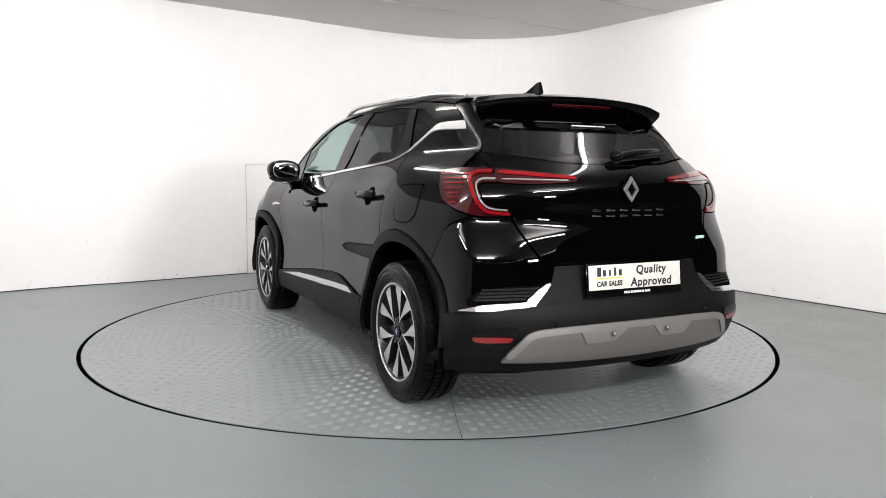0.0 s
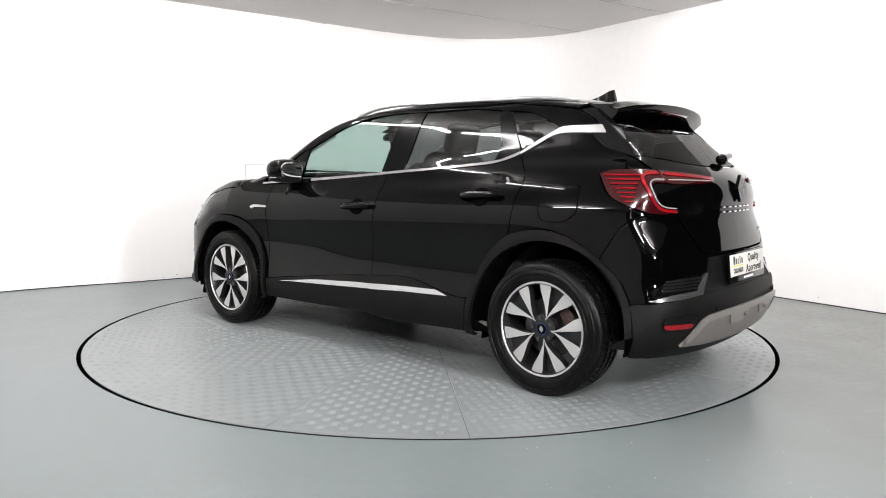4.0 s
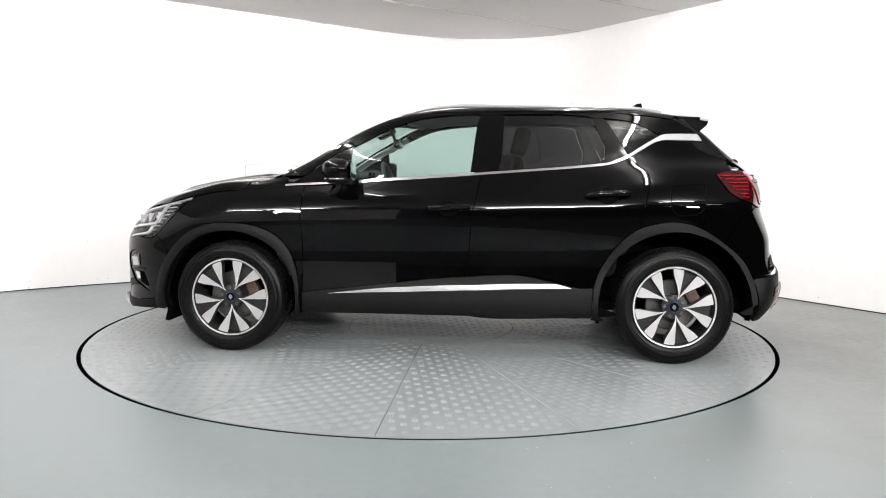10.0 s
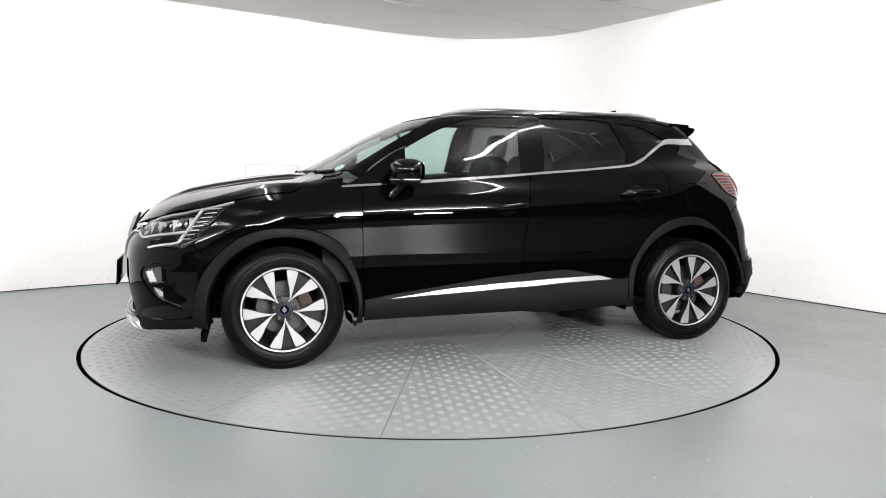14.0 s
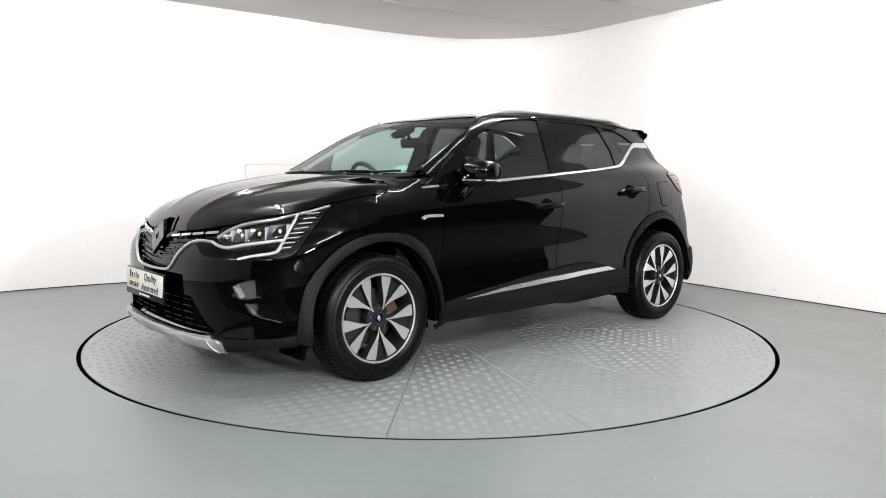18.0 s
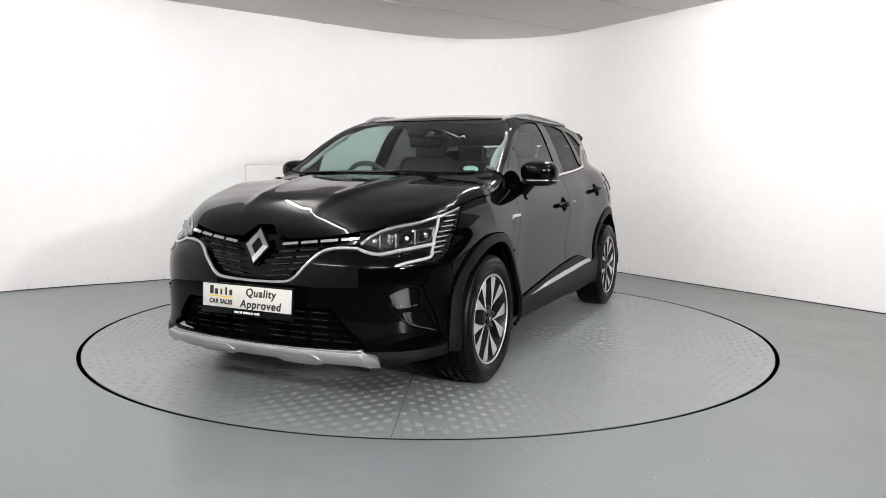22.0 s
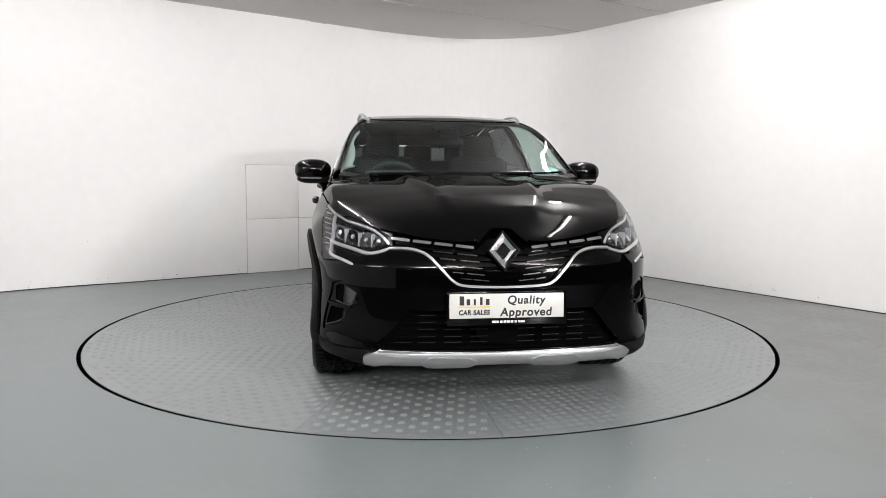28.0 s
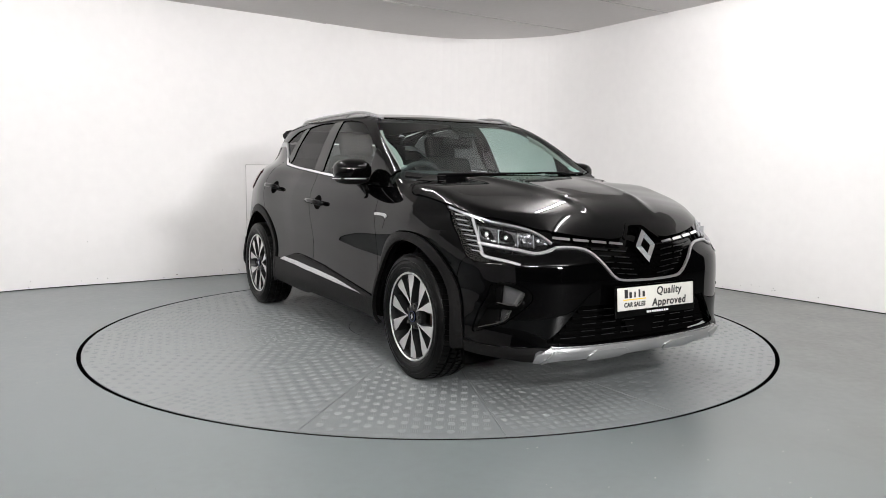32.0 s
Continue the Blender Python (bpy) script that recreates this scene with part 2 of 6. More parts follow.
SPINE = curve([2.25, 0.64, 2.15, 0.765, 2.06, 0.850, 1.99, 0.905, 1.91, 0.944, 1.80, 0.980, 1.65, 1.012, 1.50, 1.034, 1.35, 1.054, 1.20, 1.072, 1.13, 1.083,
               1.016, 1.140, 0.895, 1.208, 0.756, 1.284, 0.583, 1.373, 0.43, 1.437, 0.30, 1.473, 0.10, 1.503, -0.28, 1.532, -0.62, 1.540, -0.97, 1.530, -1.15, 1.517, -1.35, 1.494, -1.7, 1.45], 0.03)
CROWN = curve([2.3, 0.19, 1.9, 0.15, 1.7, 0.11, 1.4, 0.03, 1.2, 0.06, 1.02, 0.12, 0.85, 0.14, 0.55, 0.08, 0.2, 0.07, -0.3, 0.08, -0.9, 0.11, -1.7, 0.16], 0.06)


def body(x, y, z):
    """Below nought inside the car's skin, above it outside."""
    a = np.sqrt(y * y + 1e-6)
    zz = z - RISE(x) * np.clip((z - 0.5) / 0.4, 0, 1)
    up = 1 / (1 + np.exp(-(z - 1.14 - 0.3 * RISE(x)) / 0.02))
    side = (a - SECTION(zz) - TAPER(x) - CABIN(x) * up + TUCK(x) * TUCK_UP(z) + 0.16 * np.clip(x - 1.32, 0, 0.6) * np.clip((z - 0.80) / 0.10, 0, 1)) * 0.95
    foot = 1 / (1 + np.exp((z - 0.33) / 0.03))
    front = (x - NOSE(z) + (0.14 - 0.04 * foot + 0.12 * np.clip((z - 0.68) / 0.12, 0, 1)) * y * y + (0.85 - 0.12 * foot) * a ** 6) * 0.9
    rear = (TAIL(z) + ROUND(z) * y * y + 0.30 * a ** 6 - x) * 0.85
    top = (z - SPINE(x) + CROWN(x) * y * y) * 0.9
    v = np.stack([side, front, rear, top])
    k = 0.014
    m = v.max(axis=0)
    return m + k * np.log(np.exp((v - m) / k).sum(axis=0))


def gradient(p, h=0.002):
    g = np.stack([body(*(p + h * e).T) - body(*(p - h * e).T) for e in np.eye(3)], axis=1)
    return g / np.maximum(np.linalg.norm(g, axis=1), 1e-9)[:, None]


def strike(o, d, far=1.6):
    """Where the lines from o inside along d leave the skin."""
    lo, hi = np.zeros(len(o)), np.full(len(o), far)
    for _ in range(34):
        mid = (lo + hi) / 2
        out = body(*(o + d * mid[:, None]).T) > 0
        hi, lo = np.where(out, mid, hi), np.where(out, lo, mid)
    return o + d * lo[:, None]


def onto(pts, view):
    """Lays points drawn in a view on the skin: side (x, z), front or rear (y, z), top (x, y), or a corner view: an angle in degrees, (u, z)."""
    p = np.array(pts, float)
    u, w = p[:, 0], p[:, 1]
    zero = np.zeros(len(p))
    if view == "side":
        o, d = np.stack([u, zero, w], 1), (0, 1, 0)
    elif view == "front":
        o, d = np.stack([zero + 0.9, u, w], 1), (1, 0, 0)
    elif view == "rear":
        o, d = np.stack([zero - 0.9, u, w], 1), (-1, 0, 0)
    elif view == "top":
        o, d = np.stack([u, w, zero + 0.5], 1), (0, 0, 1)
    else:
        a = radians(view)
        base = np.array([1.25 if abs(view) < 90 else -1.2, 0.1])
        o = np.stack([base[0] - math.sin(a) * u, base[1] + math.cos(a) * u, w], 1)
        d = (math.cos(a), math.sin(a), 0)
    return strike(o, np.tile(np.array(d, float), (len(p), 1)))


def nose_chart(p):
    """Unrolls skin points round the upright axis in the front end: (arc, z)."""
    return [(0.9 * math.atan2(y, x - 1.25), z) for x, y, z in p]


def tail_chart(p):
    return [(0.85 * math.atan2(y, -1.2 - x), z) for x, y, z in p]


def unroll(pts, view):
    """Points on the skin of an unrolled end: view nose or tail."""
    p = np.array(pts, float)
    k = p[:, 0] / (0.9 if view == "nose" else 0.85)
    zero = np.zeros(len(p))
    if view == "nose":
        o, d = np.stack([zero + 1.25, zero, p[:, 1]], 1), np.stack([np.cos(k), np.sin(k), zero], 1)
    else:
        o, d = np.stack([zero - 1.2, zero, p[:, 1]], 1), np.stack([-np.cos(k), np.sin(k), zero], 1)
    return strike(o, d)


def NF(*pts):
    return nose_chart(onto(pts, "front"))


def NS(*pts):
    return nose_chart(onto(pts, "side"))


def TR(*pts):
    return tail_chart(onto(pts, "rear"))


def TS(*pts):
    return tail_chart(onto(pts, "side"))


def flipped(run):
    """The run on the other side, walked the other way."""
    return [(-u, w) for u, w in reversed(run)]


def whole_top(*runs):
    """The same for an outline in the top view."""
    return list(runs) + [[(x, -y) for x, y in reversed(r)] for r in reversed(runs)]


def whole(*runs):
    """A closed outline across the middle from the runs of its left half, which begin and end on the middle line."""
    return list(runs) + [flipped(r) for r in reversed(runs)]


def ribbon(pts, width, ends=1.0):
    """The outline of a band along a line; ends narrows its tips."""
    q = np.array(catmull(pts, 0.02))
    d = np.gradient(q, axis=0)
    d /= np.maximum(np.linalg.norm(d, axis=1), 1e-9)[:, None]
    n = np.stack([-d[:, 1], d[:, 0]], 1)
    w = np.full(len(q), width / 2)
    w[0] *= ends
    w[-1] *= ends
    a, b = q + n * w[:, None], q - n * w[:, None]
    return [[tuple(v) for v in a], [tuple(v) for v in b[::-1]]]


def lay(pts, view):
    return unroll(pts, view) if view in ("nose", "tail") else onto(pts, view)


def inside(pts, poly):
    p, q = np.asarray(pts, float), np.asarray(poly, float)
    x, y = p[:, 0][:, None], p[:, 1][:, None]
    a, b = q, np.roll(q, -1, axis=0)
    cross = ((a[:, 1] > y) != (b[:, 1] > y)) & (x < (b[:, 0] - a[:, 0]) * (y - a[:, 1]) / (b[:, 1] - a[:, 1] + 1e-12) + a[:, 0])
    return cross.sum(axis=1) % 2 == 1


def shrink(poly, d):
    """Draws an outline in by d for the shut line round a panel."""
    q = np.asarray(poly, float)
    area = 0.5 * np.sum(q[:, 0] * np.roll(q[:, 1], -1) - np.roll(q[:, 0], -1) * q[:, 1])
    e = np.roll(q, -1, axis=0) - q
    e /= np.maximum(np.linalg.norm(e, axis=1), 1e-9)[:, None]
    n = np.stack([-e[:, 1], e[:, 0]], 1) * (1 if area > 0 else -1)
    m = n + np.roll(n, 1, axis=0)
    m /= np.maximum(np.linalg.norm(m, axis=1), 0.35)[:, None]
    return [tuple(v) for v in q + m * d]


def tessellate(poly, holes, step):
    """Triangles that fill an outline, with a regular inner grid."""
    q = np.array(poly)
    lo, hi = q.min(axis=0), q.max(axis=0)
    gx, gy = np.arange(lo[0], hi[0], step), np.arange(lo[1], hi[1], step)
    grid = np.array([(x + (0.5 * step if j % 2 else 0), y) for j, y in enumerate(gy) for x in gx]).reshape(-1, 2)
    loops = [poly] + list(holes)
    if len(grid):
        keep = inside(grid, poly)
        for h in holes:
            keep &= ~inside(grid, h)
        rim = np.vstack([np.array(l) for l in loops])
        grid = grid[keep]
        if len(grid):
            near = np.array([np.min((rim[:, 0] - g[0]) ** 2 + (rim[:, 1] - g[1]) ** 2) for g in grid])
            grid = grid[near > (0.45 * step) ** 2]
    verts, edges = [], []
    for l in loops:
        n = len(verts)
        verts += [Vector(v) for v in l]
        edges += [(n + i, n + (i + 1) % len(l)) for i in range(len(l))]
    verts += [Vector(g) for g in grid]
    out = geometry.delaunay_2d_cdt(verts, edges, [], 1, 1e-6)
    v = np.array([tuple(a) for a in out[0]])
    f = np.array([tuple(t) for t in out[2]])
    if len(holes):
        c = v[f].mean(axis=1)
        keep = np.ones(len(f), bool)
        for h in holes:
            keep &= ~inside(c, h)
        f = f[keep]
    return v, f


def patch(name, segs, view, material, parent, off=0.0, gap=0.0024, depth=0.012, step=0.022, holes=(), mirror=True, label="", edge=0.012, shape=None):
    """A panel cut to an outline and laid on the skin, with a turned-in rim. Drawn on the left; mirrored to the right."""
    poly = shrink(outline(segs, edge), gap) if gap else outline(segs, edge)
    v2, tri = tessellate(poly, [shrink(outline(h, edge), -gap) if gap else outline(h, edge) for h in holes], step)
    p = lay(v2, view)
    n = gradient(p)
    rise = off if shape is None else off + shape(v2)
    p = p + n * (rise[:, None] if shape is not None else rise)
    a, b, c = p[tri[:, 0]], p[tri[:, 1]], p[tri[:, 2]]
    flip = np.sum(np.cross(b - a, c - a) * n[tri[:, 0]], axis=1) < 0
    tri = np.where(flip[:, None], tri[:, ::-1], tri)
    if shape is not None:
        fn = np.cross(p[tri[:, 1]] - p[tri[:, 0]], p[tri[:, 2]] - p[tri[:, 0]])
        n = np.zeros_like(p)
        for i in range(3):
            np.add.at(n, tri[:, i], fn)
        n /= np.maximum(np.linalg.norm(n, axis=1), 1e-12)[:, None]
    count = {}
    for t in tri:
        for i in range(3):
            count[(t[i], t[(i + 1) % 3])] = 1
    rim = [e for e in count if (e[1], e[0]) not in count]
    verts, norms, faces = list(p), list(n), [tuple(t) for t in tri]
    for i, j in rim:
        d = np.cross(p[j] - p[i], n[i])
        d /= max(np.linalg.norm(d), 1e-9)
        k = len(verts)
        verts += [p[i], p[j], p[j] - n[j] * depth, p[i] - n[i] * depth]
        norms += [d] * 4
        faces.append((k + 3, k + 2, k + 1, k))
    made = []
    for s in ((1, -1) if mirror else (1,)):
        vv, nn = np.array(verts) * (1, s, 1), np.array(norms) * (1, s, 1)
        ff = faces if s > 0 else [f[::-1] for f in faces]
        made.append(link_mesh(name, vv, ff, material, parent, label, True, nn))
    return made


def arc(cx, cz, r, a0, a1, n=14):
    return [(cx + r * math.cos(radians(a0 + (a1 - a0) * i / n)), cz + r * math.sin(radians(a0 + (a1 - a0) * i / n))) for i in range(n + 1)]


# ---- the booth: floor, curved wall, ceiling, and the dark hall behind the camera ----
WALL = mat("white_wall_paint", (0.80, 0.785, 0.775), 0.75, vary=0.02, scale=1.2, bump=0.05, bump_scale=120)
CEIL = mat("ceiling_paint", (0.62, 0.60, 0.59), 0.85, vary=0.02, scale=1.5, bump=0.03, bump_scale=80)
FLOOR = mat("grey_floor_paint", (0.180, 0.205, 0.208), 0.33, vary=0.08, scale=2.2, rough_vary=0.05)


def wear(m, worn, start, end):
    """Mixes a dusty worn colour into a floor paint where cars drive in, with a ragged edge."""
    n, k = m.node_tree.nodes, m.node_tree.links
    b = n["Principled BSDF"]
    old = b.inputs["Base Color"].links[0].from_socket
    tc, sep, tex = n.new("ShaderNodeTexCoord"), n.new("ShaderNodeSeparateXYZ"), n.new("ShaderNodeTexNoise")
    add, ramp, mix = n.new("ShaderNodeMath"), n.new("ShaderNodeMapRange"), n.new("ShaderNodeMix")
    tex.inputs["Scale"].default_value, tex.inputs["Detail"].default_value = 1.1, 8
    k.new(tc.outputs["Object"], sep.inputs[0])
    k.new(tc.outputs["Object"], tex.inputs["Vector"])
    add.operation = "MULTIPLY_ADD"
    add.inputs[1].default_value = 2.2
    k.new(tex.outputs["Fac"], add.inputs[0])
    k.new(sep.outputs["X"], add.inputs[2])
    ramp.interpolation_type = "SMOOTHSTEP"
    ramp.inputs["From Min"].default_value, ramp.inputs["From Max"].default_value = start + 1.1, end + 1.1
    k.new(add.outputs[0], ramp.inputs["Value"])
    mix.data_type = "RGBA"
    mix.inputs[7].default_value = (*worn, 1)
    k.new(ramp.outputs[0], mix.inputs[0])
    k.new(old, mix.inputs[6])
    k.new(mix.outputs[2], b.inputs["Base Color"])


wear(FLOOR, (0.150, 0.160, 0.152), 0.6, 3.0)
TREAD = mat("painted_tread_plate", (0.220, 0.238, 0.239), 0.34, vary=0.09, scale=6, bump=0.03, bump_scale=40, rough_vary=0.06)
WORN = mat("worn_tread_tops", (0.224, 0.242, 0.243), 0.40, vary=0.15, scale=5, rough_vary=0.08)
GAPM = mat("rubber_gap", (0.004, 0.004, 0.004), 0.9, spec=0.0)
HALL = mat("dark_hall", (0.022, 0.022, 0.024), 0.8, vary=0.1)
SEAMM = mat("seam_grey", (0.42, 0.41, 0.40), 0.8)


def wall_line():
    """The plan of the booth's wall: two straight runs and a bend between them, then round on both sides to the opening behind the camera."""
    pts = [(-1.9, -7.2), (-3.4, -6.0), (-4.6, -4.0), (-5.1, -2.0), (-4.9, 0.0), (-3.843, 1.30), (-2.9, 1.97), (-2.0, 2.62), (-1.40, 3.05), (-0.95, 3.40),
           (-0.42, 3.75), (0.12, 4.0), (0.58, 4.06), (0.95, 4.0), (1.40, 3.80), (1.74, 3.46), (2.05, 3.0), (2.40, 2.45), (2.95, 1.58), (3.64, 0.52), (4.3, -0.6)]
    return catmull(pts, 0.10)


LINE = wall_line()


def sheet(name, line, z0, z1, thick, material, label=""):
    """An upright sheet along a plan line, thick outwards."""
    n = len(line)
    p = [Vector((x, y, 0)) for x, y in line]
    verts, faces = [], []
    for i in range(n):
        d = (p[min(i + 1, n - 1)] - p[max(i - 1, 0)]).normalized()
        out = Vector((-d.y, d.x, 0))
        for q, z in ((p[i], z0), (p[i], z1), (p[i] + out * thick, z1), (p[i] + out * thick, z0)):
            verts.append((q.x, q.y, z))
    for i in range(n - 1):
        for j in range(4):
            a, b = 4 * i + j, 4 * i + (j + 1) % 4
            faces.append((a, a + 4, b + 4, b))
    faces += [(0, 1, 2, 3), (4 * n - 1, 4 * n - 2, 4 * n - 3, 4 * n - 4)]
    return link_mesh(name, verts, faces, material, None, label)


def room():
    # floor with the round pit for the table
    seg = 128
    ring = [(math.cos(2 * math.pi * i / seg), math.sin(2 * math.pi * i / seg)) for i in range(seg)]
    radii = [TABLE_R + 0.021, 2.6, 3.4, 5.0, 8.0, 24.0]
    verts = [(r * c, r * s, 0.0) for r in radii for c, s in ring] + [((TABLE_R + 0.021) * c, (TABLE_R + 0.021) * s, -0.09) for c, s in ring]
    verts += [(0, 0, -0.09)]
    faces = []
    for k in range(len(radii) - 1):
        for i in range(seg):
            j = (i + 1) % seg
            faces.append((k * seg + i, (k + 1) * seg + i, (k + 1) * seg + j, k * seg + j))
    pit = len(radii) * seg
    for i in range(seg):
        j = (i + 1) % seg
        faces.append((i, j, pit + j, pit + i))
        faces.append((pit + i, pit + j, len(verts) - 1))
    black = [f for f in faces if min(f) >= pit or any(i >= pit for i in f)]
    faces = [f for f in faces if f not in set(black)]
    tagged(link_mesh("floor_pit", verts, black, GAPM), "black gap and pit round the turntable", "pit", kind="structure")
    tagged(link_mesh("floor", verts[:pit], faces, FLOOR), "grey-green painted concrete floor, scuffed and chipped", "floor", kind="structure")
    tagged(sheet("wall_booth", LINE, -0.02, WALL_H, 0.12, WALL), "curved white painted booth wall", "wall", kind="structure")
    # ceiling slab with seams
    top = [(x, y) for x, y in LINE] + [(4.6, -3.0), (4.2, -7.2)]
    bm = bmesh.new()
    vs = [bm.verts.new((x * 1.012, y * 1.012, WALL_H)) for x, y in top]
    f = bm.faces.new(vs)
    ret = bmesh.ops.extrude_face_region(bm, geom=[f])
    bmesh.ops.translate(bm, vec=(0, 0, 0.12), verts=[v for v in ret["geom"] if isinstance(v, bmesh.types.BMVert)])
    ceiling = part("ceiling", bm, CEIL, None, smooth=False)
    tagged(ceiling, "pale grey plasterboard ceiling with thin seams", "ceiling", kind="structure")
    for a, b in (((-0.42, 2.10), (1.78, 3.56)), ((1.10, 1.62), (2.46, 2.49)), ((-2.9, 0.45), (-0.42, 2.10)), ((-0.6, 0.49), (1.10, 1.62)), ((-2.6, 2.2), (-1.2, 3.2))):
        m = Vector(((a[0] + b[0]) / 2, (a[1] + b[1]) / 2, WALL_H - 0.003))
        ang = math.degrees(math.atan2(b[1] - a[1], b[0] - a[0]))
        tagged(part("trim_seam", box(math.hypot(b[0] - a[0], b[1] - a[1]), 0.008, 0.006, m, (0, 0, ang)), SEAMM, None, smooth=False), "thin grey ceiling joint", "trim", kind="structure")
    # the hall beyond
    hall = [(-11, 7), (11, 7), (11, -17), (-11, -17), (-11, 7)]
    tagged(sheet("wall_hall", hall[::1], -0.02, 4.2, 0.2, HALL), "dark wall of the hall behind", "wall", kind="structure")
    # added dark sheet over the unseen near floor, to blacken the car's reflections
    tagged(part("floor_hall", box(22, 13.4, 0.01, (0, -10.3, 0.004)), HALL, None, smooth=False), "added dark floor sheet out of view, for black reflections", "floor", kind="structure")
    tagged(part("ceiling_hall", box(23, 25, 0.2, (0, -5, 4.3)), HALL, None, smooth=False), "dark hall ceiling", "ceiling", kind="structure")


def wall_point(x, y):
    """The nearest place on the wall's plan line and the way along it."""
    i = min(range(1, len(LINE) - 1), key=lambda k: (LINE[k][0] - x) ** 2 + (LINE[k][1] - y) ** 2)
    a, b = LINE[i - 1], LINE[i + 1]
    d = Vector((b[0] - a[0], b[1] - a[1], 0)).normalized()
    q = Vector((LINE[i][0], LINE[i][1], 0))
    p = q + d * (Vector((x, y, 0)) - q).dot(d)
    return p, d


def wall_foot():
    """A dark strip for the shadow line in the joint between wall and floor, and scuffs and chips low on the wall."""
    n = len(LINE)
    inner = []
    for i in range(n):
        a, b = LINE[max(i - 1, 0)], LINE[min(i + 1, n - 1)]
        d = Vector((b[0] - a[0], b[1] - a[1], 0)).normalized()
        inner.append((LINE[i][0] + d.y * 0.004, LINE[i][1] - d.x * 0.004))
    # the joint's shadow line, laid on as a near-black strip
    tagged(sheet("trim_wall_foot", inner, 0.0005, 0.0075, 0.003, GAPM), "thin dark strip for the shadow line along the wall-foot joint", "trim", kind="structure")
    rng = random.Random(21)
    scuff = mat("scuff_grey", (0.22, 0.21, 0.20), 0.8)
    verts, faces = [], []
    for _ in range(150):
        i = rng.randint(30, n - 20)
        a, b = LINE[i], LINE[i + 1]
        d = Vector((b[0] - a[0], b[1] - a[1], 0)).normalized()
        inn = Vector((d.y, -d.x, 0))
        z = rng.uniform(0.012, 0.10) if rng.random() < 0.8 else rng.uniform(0.1, 1.3)
        c = Vector((a[0], a[1], z)) + d * rng.uniform(0, 0.1) + inn * 0.003
        k, m = len(verts), rng.randint(4, 6)
        w, h = rng.uniform(0.002, 0.012), rng.uniform(0.0015, 0.005)
        for j in range(m):
            t = 2 * math.pi * j / m
            verts.append(c + d * (w * math.cos(t) * rng.uniform(0.6, 1)) + Vector((0, 0, h * math.sin(t) * rng.uniform(0.6, 1))))
        faces.append(tuple(range(k, k + m)))
    tagged(link_mesh("wall_scuff", verts, faces, scuff), "grey scuffs and chips low on the white wall", "scuffs", kind="stuff")


def hatches():
    """Two flush access hatches, one over the other, with dark joints, and a strip of joint beyond."""
    a, d = wall_point(-1.975, 2.63)
    b, d2 = wall_point(-1.490, 2.98)
    d = (b - a).normalized()
    n = Vector((d.y, -d.x, 0))
    ang = math.degrees(math.atan2(d.y, d.x))
    w = (b - a).length
    for z0, z1, label in ((0.59, 1.165, "upper flush white wall hatch"), (0.0, 0.585, "lower flush white wall hatch, chipped at its edge")):
        h = new("wall_hatch")
        h.location = (a + b) / 2 + n * 0.004
        tagged(h, label, "hatch", "wall hatches", kind="")
        c = Vector((0, 0, (z0 + z1) / 2))
        part("panel", box(w - 0.006, 0.008, z1 - z0 - 0.006, c, (0, 0, ang), 0.0015), WALL, h)
        for k, (sx, sz, ox, oz) in enumerate(((0.004, z1 - z0, -w / 2, 0), (0.004, z1 - z0, w / 2, 0), (w, 0.004, 0, (z1 - z0) / 2))):
            part("joint", box(sx, 0.003, sz, c + d * ox + Vector((0, 0, oz)) + n * 0.004, (0, 0, ang)), SEAMM, h, smooth=False)
    part_b, _ = wall_point(-1.33, 3.11)
    m = (b + part_b) / 2 + n * 0.004
    tagged(part("trim_hatch_joint", box((part_b - b).length, 0.004, 0.005, m + Vector((0, 0, 0.585)), (0, 0, math.degrees(math.atan2((part_b - b).y, (part_b - b).x)))), SEAMM, None, smooth=False), "thin dark wall joint", "trim", kind="structure")


def litter():
    """Chips and flecks on the floor: small flat flakes, pale and dark."""
    rng = random.Random(11)
    pale = mat("pale_chip", (0.62, 0.60, 0.54), 0.7)
    dark = mat("dark_chip", (0.085, 0.083, 0.08), 0.8)
    for name, material, count, label in (("pale_flecks", pale, 90, "pale paint chips on the floor"), ("dark_flecks", dark, 170, "dark scuffs and grit on the floor")):
        verts, faces = [], []
        for _ in range(count):
            while True:
                x, y = rng.uniform(-4.2, 4.2), rng.uniform(-3.6, 2.5)
                r = math.hypot(x, y)
                if r > TABLE_R + 0.05 and abs(x) < 0.62 * (y + 5.3) + 0.3 and y < 1.0:
                    break
            if name == "dark_flecks" and x < 1.4 and rng.random() < 0.55:
                continue
            if name == "pale_flecks" and rng.random() < 0.6:
                x, y = rng.uniform(0.2, 2.4), rng.uniform(-3.2, -2.0)
                if math.hypot(x, y) < TABLE_R + 0.05:
                    continue
            size = rng.uniform(0.0025, 0.0055) * (1.5 if rng.random() < 0.1 else 1) * (0.45 if name == "dark_flecks" else 1)
            n, k, turn = len(verts), rng.randint(4, 6), rng.uniform(0, 6.28)
            long = rng.uniform(0.55, 1)
            for i in range(k):
                t = 2 * math.pi * i / k
                u, w = size * math.cos(t) * rng.uniform(0.6, 1), size * long * math.sin(t) * rng.uniform(0.6, 1)
                verts.append((x + math.cos(turn) * u - math.sin(turn) * w, y + math.sin(turn) * u + math.cos(turn) * w, 0.0012))
            faces.append(tuple(range(n, n + k)))
        tagged(link_mesh(name, verts, faces, material), label, "flecks", kind="stuff")


